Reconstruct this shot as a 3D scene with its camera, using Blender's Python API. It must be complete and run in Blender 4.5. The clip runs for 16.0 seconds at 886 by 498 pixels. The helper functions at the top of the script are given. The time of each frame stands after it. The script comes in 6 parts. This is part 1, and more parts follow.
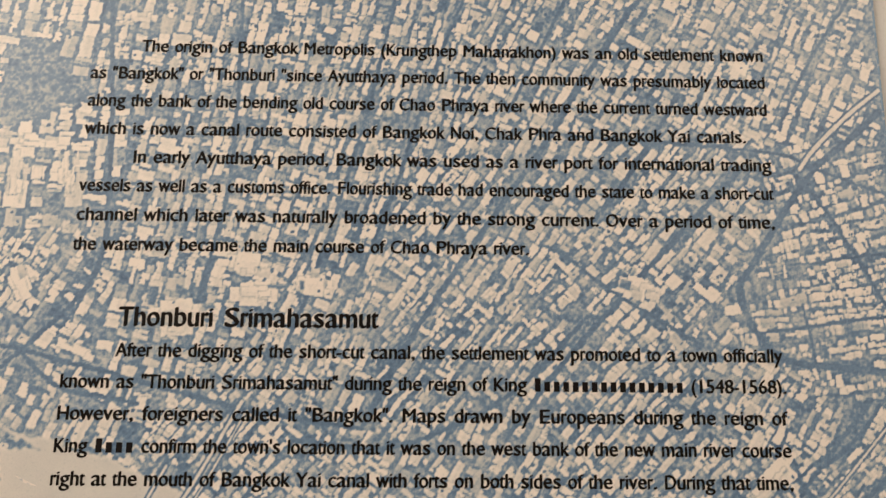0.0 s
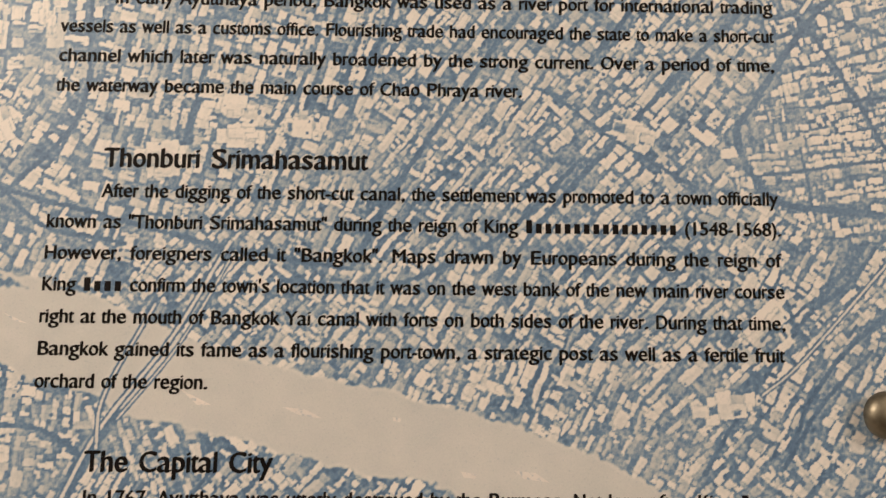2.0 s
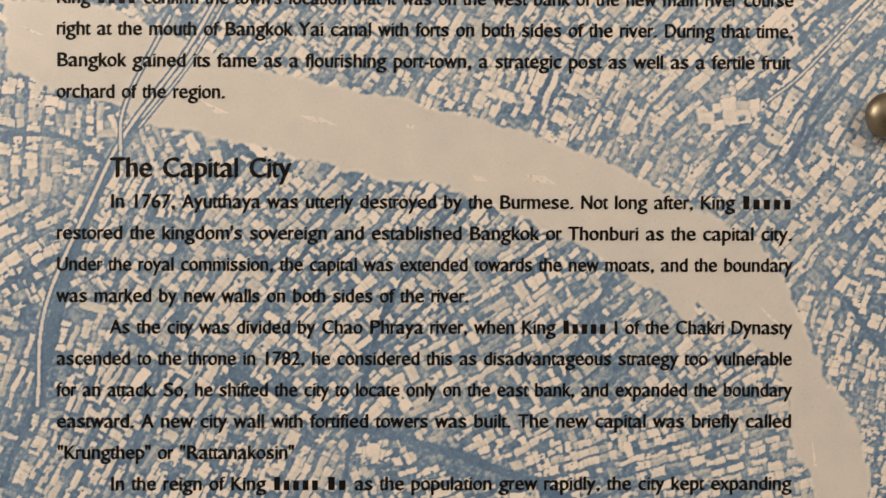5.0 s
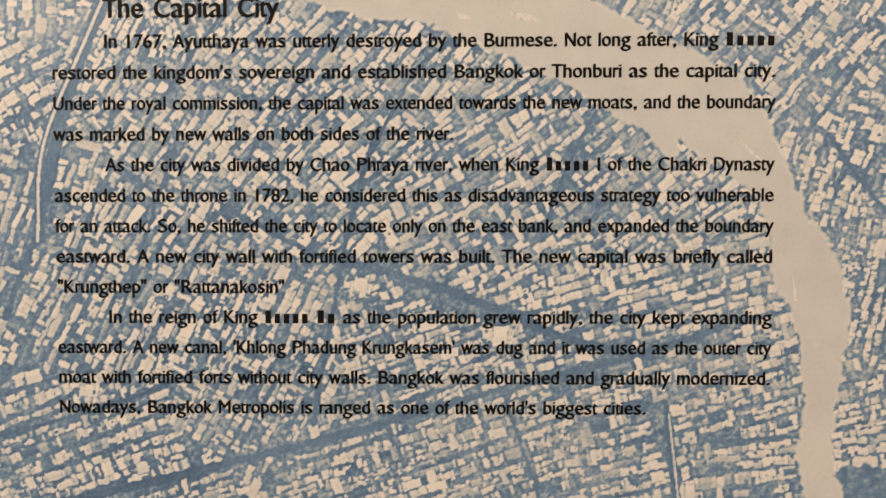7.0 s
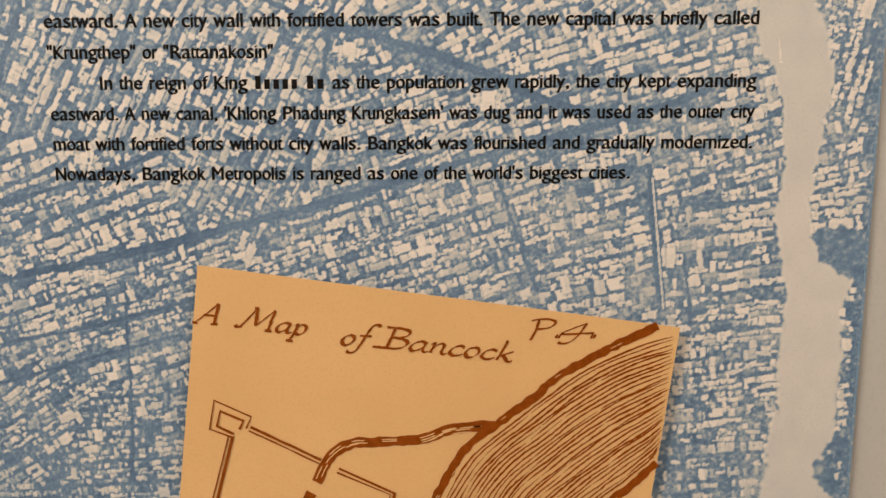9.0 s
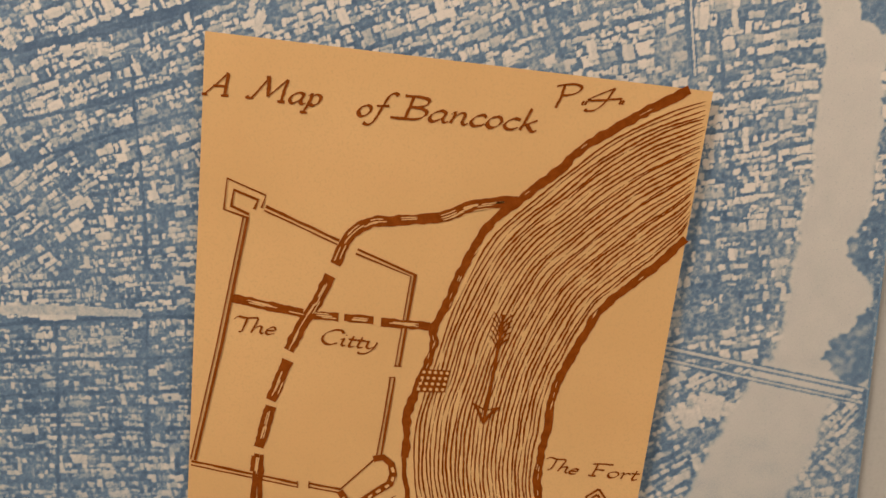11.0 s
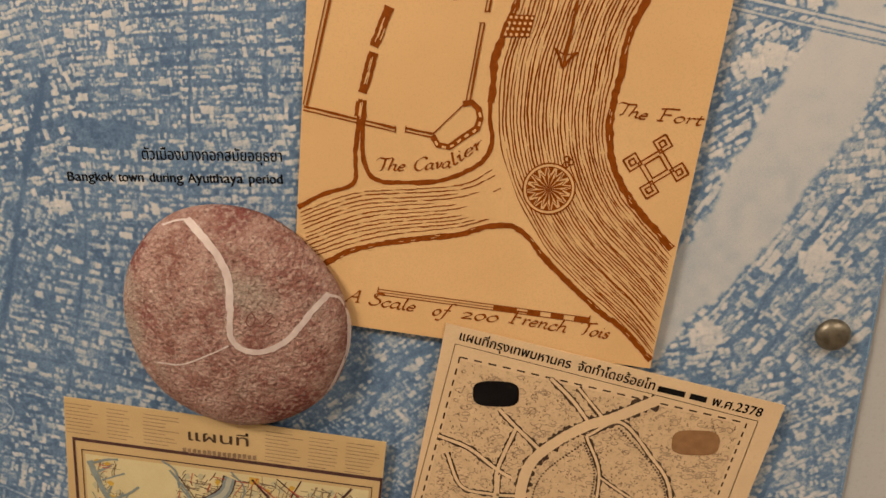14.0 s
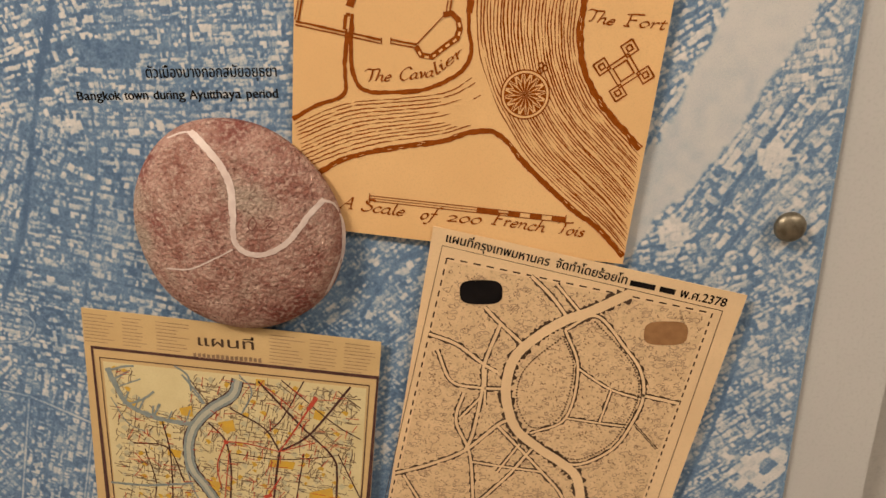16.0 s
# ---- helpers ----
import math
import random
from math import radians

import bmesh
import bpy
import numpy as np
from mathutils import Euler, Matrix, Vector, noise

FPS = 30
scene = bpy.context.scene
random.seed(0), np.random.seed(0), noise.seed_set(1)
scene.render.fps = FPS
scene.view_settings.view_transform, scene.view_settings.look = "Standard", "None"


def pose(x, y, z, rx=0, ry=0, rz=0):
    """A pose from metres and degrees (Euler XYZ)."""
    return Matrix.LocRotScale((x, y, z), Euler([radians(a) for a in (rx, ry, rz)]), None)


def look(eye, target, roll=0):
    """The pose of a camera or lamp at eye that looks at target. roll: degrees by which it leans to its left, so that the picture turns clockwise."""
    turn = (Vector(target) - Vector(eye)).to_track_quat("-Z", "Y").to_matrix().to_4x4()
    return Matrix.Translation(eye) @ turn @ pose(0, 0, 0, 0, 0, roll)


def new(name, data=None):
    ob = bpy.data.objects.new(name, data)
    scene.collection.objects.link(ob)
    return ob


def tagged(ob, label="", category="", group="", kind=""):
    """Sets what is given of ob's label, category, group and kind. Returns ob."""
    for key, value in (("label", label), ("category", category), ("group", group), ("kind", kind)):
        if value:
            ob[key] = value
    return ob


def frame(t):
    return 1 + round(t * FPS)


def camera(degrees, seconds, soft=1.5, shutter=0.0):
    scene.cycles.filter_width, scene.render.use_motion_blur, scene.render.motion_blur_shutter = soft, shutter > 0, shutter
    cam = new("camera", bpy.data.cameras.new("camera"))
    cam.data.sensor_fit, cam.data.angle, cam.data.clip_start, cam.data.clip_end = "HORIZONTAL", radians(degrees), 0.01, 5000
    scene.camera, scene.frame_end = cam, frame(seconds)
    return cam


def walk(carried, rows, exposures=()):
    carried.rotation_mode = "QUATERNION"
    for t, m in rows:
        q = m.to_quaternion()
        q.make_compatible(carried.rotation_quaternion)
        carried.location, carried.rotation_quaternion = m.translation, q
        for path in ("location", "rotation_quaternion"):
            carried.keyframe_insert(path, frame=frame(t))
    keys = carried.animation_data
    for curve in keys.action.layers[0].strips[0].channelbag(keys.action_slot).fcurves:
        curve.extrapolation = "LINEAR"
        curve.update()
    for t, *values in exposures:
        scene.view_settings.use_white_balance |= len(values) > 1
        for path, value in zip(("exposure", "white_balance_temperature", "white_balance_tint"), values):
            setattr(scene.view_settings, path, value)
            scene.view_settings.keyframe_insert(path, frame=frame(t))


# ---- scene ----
cam = camera(67.0, 16.0)
# seconds, then place and turn of the camera
PATH = [
    (0, 0.0026, -0.3766, 1.6412, 99.29, -0.55, -0.98),
    (0.5, 0.0018, -0.3726, 1.6188, 98.35, -0.54, -0.94),
    (1, 0.0047, -0.3698, 1.6016, 97.33, -0.63, -0.87),
    (1.5, 0.0079, -0.3645, 1.5875, 96.52, -0.74, -0.90),
    (2, 0.0103, -0.3619, 1.5754, 96.16, -0.63, -0.75),
    (2.5, 0.0051, -0.3601, 1.5617, 95.38, -0.65, -0.70),
    (3, 0.0033, -0.3571, 1.5418, 94.48, -0.74, -0.79),
    (3.5, 0.0038, -0.3545, 1.5141, 93.21, -0.57, -0.94),
    (4, 0.0010, -0.3559, 1.4889, 92.10, -0.27, -0.97),
    (4.2, 0.0001, -0.3581, 1.4823, 91.51, -0.16, -0.99),
    (6.5, 0.0224, -0.3712, 1.4055, 88.36, -0.11, 0.73),
    (7, 0.0226, -0.3737, 1.3809, 87.87, 0.02, 0.79),
    (7.5, 0.0229, -0.3759, 1.3510, 86.63, 0.04, 0.81),
    (8, 0.0258, -0.3782, 1.3256, 85.14, -0.02, 0.71),
    (8.5, 0.0251, -0.3828, 1.3007, 83.95, -0.01, 0.32),
    (8.7, 0.0278, -0.3856, 1.2947, 83.27, 0.06, 0.40),
    (10.8, 0.0161, -0.3915, 1.1910, 79.16, 0.85, 0.59),
    (11, 0.0177, -0.3892, 1.1796, 78.43, 0.94, 0.87),
    (11.5, 0.0139, -0.3844, 1.1525, 77.49, 0.98, 0.35),
    (12, 0.0131, -0.3828, 1.1157, 76.35, 1.04, 0.10),
    (12.5, 0.0090, -0.4003, 1.0678, 75.36, 0.84, 1.16),
    (13, -0.0004, -0.4327, 1.0442, 74.02, 0.70, 3.18),
    (13.5, -0.0046, -0.4613, 1.0242, 73.29, 0.90, 4.63),
    (14, -0.0076, -0.4858, 1.0121, 72.67, 0.96, 4.86),
    (14.5, 0.0031, -0.5017, 0.9987, 71.95, 1.50, 4.57),
    (15, 0.0025, -0.5204, 0.9946, 71.56, 1.88, 4.77),
    (15.5, 0.0071, -0.5370, 0.9878, 71.56, 2.11, 4.86),
    (16, 0.0071, -0.5403, 0.9730, 70.31, 2.06, 4.53),
]
EXPOSURES = [(0.0, -0.30), (4.0, -0.22), (7.0, -0.06), (8.5, -0.03), (11.0, -0.16), (13.0, -0.04), (14.5, -0.01), (15.5, 0.01), (16.0, 0.20)]
walk(cam, [(t, pose(x, y, z, rx, ry, rz)) for t, x, y, z, rx, ry, rz in PATH], EXPOSURES)

# ---- light: two warm area lights added below the ceiling, no lamps seen ----
world = bpy.data.worlds.new("gallery_dim")
world.use_nodes = True
world.node_tree.nodes["Background"].inputs[0].default_value = (0.9, 0.8, 0.68, 1)
world.node_tree.nodes["Background"].inputs[1].default_value = 0.03
scene.world = world


def area_lamp(name, m, sx, sy, power, colour):
    data = bpy.data.lights.new(name, "AREA")
    data.shape, data.size, data.size_y, data.energy, data.color = "RECTANGLE", sx, sy, power, colour
    ob = new(name, data)
    ob.matrix_world = m
    return ob


WARM = (1.0, 0.85, 0.695)
# the left light throws the shade of sheets and stone to the lower right
area_lamp("added_area_light", look((-1.75, -1.75, 2.92), (0.0, 0.0, 1.1)), 0.8, 0.6, 106, WARM)
# the right light is added to brighten that side
area_lamp("added_area_light", look((1.7, -2.1, 2.86), (0.2, 0.0, 1.2)), 1.2, 0.6, 45, WARM)


# ---- materials ----
def nodes_of(name, rough=0.5, spec=0.3, metal=0.0):
    m = bpy.data.materials.new(name)
    m.use_nodes = True
    b = m.node_tree.nodes["Principled BSDF"]
    b.inputs["Roughness"].default_value, b.inputs["Metallic"].default_value = rough, metal
    b.inputs["Specular IOR Level"].default_value = spec
    return m, m.node_tree.nodes, m.node_tree.links, b


def noise_mix(nt, a, b, scale, lo=0.35, hi=0.65, detail=4.0, vector=None):
    """A colour that wanders between a and b (colours or sockets) with noise of that scale."""
    n, l = nt.nodes, nt.links
    if vector is None:
        vector = n.new("ShaderNodeTexCoord").outputs["Object"]
    t, r, x = n.new("ShaderNodeTexNoise"), n.new("ShaderNodeMapRange"), n.new("ShaderNodeMix")
    x.data_type = "RGBA"
    t.inputs["Scale"].default_value, t.inputs["Detail"].default_value = scale, detail
    r.inputs["From Min"].default_value, r.inputs["From Max"].default_value = lo, hi
    l.new(vector, t.inputs["Vector"])
    l.new(t.outputs["Fac"], r.inputs["Value"])
    l.new(r.outputs["Result"], x.inputs["Factor"])
    for k, c in ((6, a), (7, b)):
        if isinstance(c, tuple):
            x.inputs[k].default_value = (*c, 1)
        else:
            l.new(c, x.inputs[k])
    return x.outputs[2]


def bump(nt, bsdf, scale, depth, strength=0.3):
    n, l = nt.nodes, nt.links
    t, b = n.new("ShaderNodeTexNoise"), n.new("ShaderNodeBump")
    t.inputs["Scale"].default_value = scale
    b.inputs["Distance"].default_value, b.inputs["Strength"].default_value = depth, strength
    l.new(n.new("ShaderNodeTexCoord").outputs["Object"], t.inputs["Vector"])
    l.new(t.outputs["Fac"], b.inputs["Height"])
    l.new(b.outputs["Normal"], bsdf.inputs["Normal"])


def mottled(name, a, b, scale, fine, rough=0.5, spec=0.3, lift=0.00005, by_island=0.0, speck=None):
    """Two colours mixed by coarse noise, with finer grain over it."""
    m, n, l, bs = nodes_of(name, rough, spec)
    nt = m.node_tree
    base = noise_mix(nt, a, b, scale)
    dark = tuple(v * 0.86 for v in a)
    c = noise_mix(nt, base, dark, fine, 0.5, 0.85, 2.0)
    if speck:
        c = noise_mix(nt, c, speck, 380, 0.54, 0.70, 4.0)
    if by_island:
        g, mx = n.new("ShaderNodeNewGeometry"), n.new("ShaderNodeHueSaturation")
        r = n.new("ShaderNodeMapRange")
        r.inputs["To Min"].default_value, r.inputs["To Max"].default_value = 1 - by_island, 1 + by_island * 0.3
        l.new(g.outputs["Random Per Island"], r.inputs["Value"])
        l.new(r.outputs["Result"], mx.inputs["Value"])
        l.new(c, mx.inputs["Color"])
        c = mx.outputs["Color"]
    l.new(c, bs.inputs["Base Color"])
    if lift:
        bump(nt, bs, fine * 2, lift)
    return m


INK_BLUE, PAPER = (0.140, 0.230, 0.360), (0.77, 0.70, 0.65)
M_TEXT = mottled("black_print", (0.005, 0.004, 0.004), (0.009, 0.007, 0.007), 60, 900, 0.6, 0.1, 0)
M_ROOF = mottled("pale_print", PAPER, (0.66, 0.62, 0.59), 35, 420, 0.5, 0.25, 0, by_island=0.17, speck=(0.36, 0.42, 0.48))
M_SHEET = mottled("ochre_map_paper", (0.71, 0.445, 0.205), (0.66, 0.405, 0.18), 8, 700, 0.5, 0.25)
M_SHEET_TAN = mottled("tan_map_paper", (0.715, 0.510, 0.300), (0.645, 0.455, 0.265), 14, 500, 0.5, 0.25)
M_SHEET_YELLOW = mottled("yellowed_map_paper", (0.58, 0.405, 0.195), (0.52, 0.355, 0.165), 16, 500, 0.5, 0.25)
M_BROWN = mottled("brown_print", (0.200, 0.044, 0.003), (0.260, 0.062, 0.006), 220, 1500, 0.6, 0.05, 0)
M_WALL = mottled("grey_paint", (0.47, 0.45, 0.42), (0.43, 0.415, 0.39), 3, 300, 0.6, 0.3, 0.0002)
M_BOARD = mottled("grey_board_paint", (0.48, 0.47, 0.45), (0.45, 0.44, 0.425), 5, 350, 0.42, 0.4, 0.0001)
M_WHITE = mottled("white_paint", (0.78, 0.76, 0.72), (0.74, 0.72, 0.68), 2, 200, 0.7, 0.3, 0.0002)
M_FLOOR = mottled("floor_stone", (0.30, 0.25, 0.20), (0.24, 0.20, 0.165), 3, 60, 0.35, 0.4, 0.0002)
M_STUD, _n, _l, _b = nodes_of("aged_brass", 0.42, 0.5, 1.0)
_l.new(noise_mix(M_STUD.node_tree, (0.30, 0.265, 0.20), (0.18, 0.155, 0.115), 160), _b.inputs["Base Color"])
bump(M_STUD.node_tree, _b, 900, 0.0002, 0.25)


def aerial_material():
    """Ground of the printed aerial photograph: blue tones with mid-tone speckle."""
    m, n, l, bs = nodes_of("aerial_print", 0.5, 0.25)
    nt = m.node_tree
    a = noise_mix(nt, INK_BLUE, (0.185, 0.300, 0.430), 40, 0.35, 0.65, 6)
    b = noise_mix(nt, a, (0.50, 0.50, 0.50), 300, 0.53, 0.70, 4)
    c = noise_mix(nt, b, (0.105, 0.19, 0.305), 170, 0.54, 0.70, 4)
    l.new(c, bs.inputs["Base Color"])
    return m


M_AERIAL = aerial_material()


# ---- helpers for meshes ----
def part(name, verts, faces, material, parent=None, label="", smooth=False):
    me = bpy.data.meshes.new(name)
    me.from_pydata(verts, [], faces)
    me.materials.append(material)
    if smooth:
        me.polygons.foreach_set("use_smooth", [True] * len(me.polygons))
    me.update()
    ob = new(name, me)
    ob.parent = parent
    return tagged(ob, label)


def box_data(x0, y0, z0, x1, y1, z1, bevel=0.0):
    bm = bmesh.new()
    bmesh.ops.create_cube(bm, size=1)
    for v in bm.verts:
        v.co = ((x0 + x1) / 2 + v.co.x * (x1 - x0), (y0 + y1) / 2 + v.co.y * (y1 - y0), (z0 + z1) / 2 + v.co.z * (z1 - z0))
    if bevel:
        bmesh.ops.bevel(bm, geom=bm.edges[:], offset=bevel, segments=2, affect="EDGES")
    bm.verts.index_update()
    out = [v.co[:] for v in bm.verts], [[v.index for v in f.verts] for f in bm.faces]
    bm.free()
    return out


def slab(name, x0, y0, z0, x1, y1, z1, material, parent=None, label="", bevel=0.0):
    return part(name, *box_data(x0, y0, z0, x1, y1, z1, bevel), material, parent, label)


def sheet_data(corners, y_front, thick):
    """A flat sheet with four or more corners (x, z), its face at y_front, its back thick behind it."""
    n = len(corners)
    v = [(x, y_front, z) for x, z in corners] + [(x, y_front + thick, z) for x, z in corners]
    return v, [list(range(n)), list(range(2 * n - 1, n - 1, -1))] + [[i, (i + 1) % n, n + (i + 1) % n, n + i] for i in range(n)]


def smooth_line(pts, step):
    """Points along a Catmull-Rom curve through pts, about step apart."""
    p = np.array(pts, float)
    if len(p) == 2:
        k = max(2, int(np.hypot(*(p[1] - p[0])) / step) + 1)
        return p[0] + np.linspace(0, 1, k)[:, None] * (p[1] - p[0])
    q = np.vstack([2 * p[0] - p[1], p, 2 * p[-1] - p[-2]])
    out = []
    for i in range(1, len(q) - 2):
        k = max(1, int(np.hypot(*(q[i + 1] - q[i])) / step))
        t = np.linspace(0, 1, k, endpoint=False)[:, None]
        a, b, c, d = q[i - 1], q[i], q[i + 1], q[i + 2]
        out.append(0.5 * (2 * b + (c - a) * t + (2 * a - 5 * b + 4 * c - d) * t**2 + (3 * b - a - 3 * c + d) * t**3))
    return np.vstack(out + [q[-2:-1]])


RNG = np.random.default_rng(7)


class Ink:
    """Collects printed strokes and patches that lie in one plane, for one mesh."""

    def __init__(self):
        self.v, self.f, self.start = [], [], []

    def patch(self, pts):
        k = len(self.v)
        self.start.append((k, len(self.f)))
        self.v += [(float(a), float(b)) for a, b in pts]
        self.f.append(list(range(k, k + len(pts))))

    def stroke(self, pts, width, ragged=0.0, step=0.0016, nib=None, curve=True, shift=0.0, taper=False):
        p = smooth_line(pts, step) if curve else np.array(pts, float)
        d = np.gradient(p, axis=0)
        d /= np.maximum(np.hypot(d[:, 0], d[:, 1]), 1e-9)[:, None]
        nrm = np.stack([-d[:, 1], d[:, 0]], 1)
        w = np.full(len(p), width / 2)
        if nib is not None:
            w *= 0.24 + 0.95 * np.abs(d[:, 1] * math.cos(nib) - d[:, 0] * math.sin(nib))
        wl, wr = w, w
        if ragged:
            soft = np.array([0.25, 0.5, 0.25]) if len(p) > 4 else np.array([1.0])
            wl, wr = (w * (1 + 1.3 * ragged * np.convolve(RNG.uniform(-1, 1, len(p)), soft, "same")) for _ in range(2))
        if taper:
            e = np.minimum(1, 0.25 + 6 * np.minimum(np.linspace(0, 1, len(p)), np.linspace(1, 0, len(p))))
            wl, wr = wl * e, wr * e
        p = p + nrm * shift
        k = len(self.v)
        self.start.append((k, len(self.f)))
        a, b = p + nrm * wl[:, None], p - nrm * wr[:, None]
        for i in range(len(p)):
            self.v += [tuple(a[i]), tuple(b[i])]
        self.f += [[k + 2 * i, k + 2 * i + 1, k + 2 * i + 3, k + 2 * i + 2] for i in range(len(p) - 1)]

    def make(self, name, y, material, parent, label="", kind="", each=False):
        """One mesh of all pieces, or with each a part for every piece. Later pieces lie a hair in front of earlier ones."""
        ends = self.start[1:] + [(len(self.v), len(self.f))]
        deep = np.zeros(len(self.v))
        for n, ((a, _), (b, _)) in enumerate(zip(self.start, ends)):
            deep[a:b] = y - 0.000004 * (n % 16)
        v = [(float(a), float(d), float(b)) for (a, b), d in zip(self.v, deep)]
        if not each:
            return tagged(part(name, v, self.f, material, parent, label), kind=kind)
        for (a, c), (b, d) in zip(self.start, ends):
            part(name, v[a:b], [[i - a for i in q] for q in self.f[c:d]], material, parent, label)


# ---- room ----
wall = slab("wall_north", -3.0, 0.045, 0.0, 3.0, 0.20, 3.0, M_WALL)
tagged(wall, "grey painted gallery wall behind the panel", "wall", kind="structure")
# unseen floor, ceiling and white walls, added to close the room and bounce light
tagged(slab("floor", -3.0, -4.0, -0.1, 3.0, 0.045, 0.0, M_FLOOR), "dark stone gallery floor", "floor", kind="structure")
tagged(slab("ceiling", -3.0, -4.0, 3.0, 3.0, 0.2, 3.1, M_WHITE), "plain white ceiling, unseen, added to bounce light", "ceiling", kind="structure")
tagged(slab("wall_south", -3.0, -4.15, 0.0, 3.0, -4.0, 3.0, M_WHITE), "plain white wall, unseen, added to bounce light", "wall", kind="structure")
tagged(slab("wall_west", -3.15, -4.15, 0.0, -3.0, 0.2, 3.0, M_WHITE), "plain white wall, unseen, added to bounce light", "wall", kind="structure")
tagged(slab("wall_east", 3.0, -4.15, 0.0, 3.15, 0.2, 3.0, M_WHITE), "plain white wall, unseen, added to bounce light", "wall", kind="structure")

# grey backing board that the printed panel is fixed on
X0, X1, Z0, Z1 = -0.60, 0.2715, 0.36, 1.98
board = slab("backing_board", X0 - 0.08, 0.006, Z0 - 0.08, 0.3475, 0.045, Z1 + 0.08, M_BOARD, bevel=0.002)
tagged(board, "grey painted backing board fixed on the wall", "board")

panel = new("information_panel")
tagged(panel, "tall printed history panel with blue aerial photograph and black text", "panel")
part("print_sheet", *box_data(X0, 0.0, Z0, X1, 0.006, Z1, 0.0006), M_AERIAL, panel, "blue and cream aerial photograph print")

# ---- the text ----
WIDTHS = {278: " !,./:;fItI", 355: '"', 191: "'", 333: "()-r", 222: "ijl", 500: "ckszvxyJ", 556: "0123456789abdeghnopquL",
          611: "FTZ", 667: "ABEKPSVXY", 722: "CDHNRUw", 778: "GOQ", 833: "Mm", 944: "W"}
ADVANCE = {ch: w / 1000 for w, chars in WIDTHS.items() for ch in chars}
GLYPHS = {}


def glyph_mesh(text, weight=0.0):
    c = bpy.data.curves.new("glyph", "FONT")
    c.body, c.resolution_u, c.offset = text, 3, weight
    ob = bpy.data.objects.new("glyph", c)
    me = bpy.data.meshes.new_from_object(ob)
    v = np.array([x.co[:2] for x in me.vertices]).reshape(-1, 2)
    f = [list(p.vertices) for p in me.polygons]
    bpy.data.objects.remove(ob)
    bpy.data.meshes.remove(me)
    bpy.data.curves.remove(c)
    return v, f


def glyph(ch):
    """Outline of one letter, its cap height 0.718 and x-height 0.523, set into a width of its own."""
    if ch not in GLYPHS:
        v, f = glyph_mesh(ch)
        two = glyph_mesh(ch + ch)[0]
        own = two[:, 0].max() - v[:, 0].max()
        v = v.copy()
        v[:, 0] *= ADVANCE[ch] / own
        if ch.islower():
            v[:, 1] = np.where(v[:, 1] < 0.449, v[:, 1] * 0.523 / 0.449, 0.523 + (v[:, 1] - 0.449) * 0.195 / 0.233)
        else:
            v[:, 1] *= 0.718 / 0.682
        GLYPHS[ch] = v, f
    return GLYPHS[ch]


def words_width(word):
    if word[0] == "~":
        return float(word[1:])
    return sum(ADVANCE[c] for c in word)


def text_line(text, x0, x1, z, em, tall, parent, name="text_line", y=-0.00025, slope=0.0, material=None):
    """One printed line from x0 to x1 on the baseline z; a word ~n is a row of plain bars n em wide."""
    words = text.split(" ")
    wide = sum(words_width(w) for w in words)
    if em is None:
        em = min(max((x1 - x0) / (wide + 0.37 * (len(words) - 1)), 0.0084), 0.0099)
    gap = (x1 - x0 - wide * em) / max(1, len(words) - 1)
    v, f, x = [], [], x0
    for w in words:
        if w[0] == "~":
            wide = words_width(w) * em
            count = max(1, round(wide / em / 0.55))
            for n in range(count):
                a, b, h, k = x + wide * (n + 0.17) / count, x + wide * (n + 0.78) / count, 0.718 if n == 0 else 0.53, len(v)
                v += [(a, z, 0.0), (b, z, 0.0), (b, z + h * tall, 0.0), (a, z + h * tall, 0.0)]
                f.append([k, k + 1, k + 2, k + 3])
            x += wide
        else:
            for ch in w:
                gv, gf = glyph(ch)
                for dx, dz, deep in ((-0.034, -0.016, 0.0), (0.0, 0.0, -0.000003), (0.034, 0.016, -0.000006)):
                    k = len(v)
                    v += [(x + (a + dx) * em, z + (b + dz) * tall, deep) for a, b in gv]
                    f += [[k + i for i in q] for q in gf]
                x += ADVANCE[ch] * em
        x += gap
    v = [(a, y + d, b + slope * (a - x0)) for a, b, d in v]
    return part(name, v, f, material or M_TEXT, parent)


PITCH, TALL = 0.01707, 0.0102
LEFT, RIGHT, INDENT = -0.2005, 0.2005, -0.1715
BLOCK_A = [
    ("The origin of Bangkok Metropolis (Krungthep Mahanakhon) was an old settlement known", INDENT, RIGHT),
    ('as "Bangkok" or "Thonburi "since Ayutthaya period. The then community was presumably located', LEFT, RIGHT),
    ("along the bank of the bending old course of Chao Phraya river where the current turned westward", LEFT, RIGHT),
    ("which is now a canal route consisted of Bangkok Noi, Chak Phra and Bangkok Yai canals.", LEFT, 0.187),
    ("In early Ayutthaya period, Bangkok was used as a river port for international trading", INDENT, RIGHT),
    ("vessels as well as a customs office. Flourishing trade had encouraged the state to make a short-cut", LEFT, RIGHT),
    ("channel which later was naturally broadened by the strong current. Over a period of time,", LEFT, RIGHT),
    ("the waterway became the main course of Chao Phraya river.", LEFT, 0.058)]
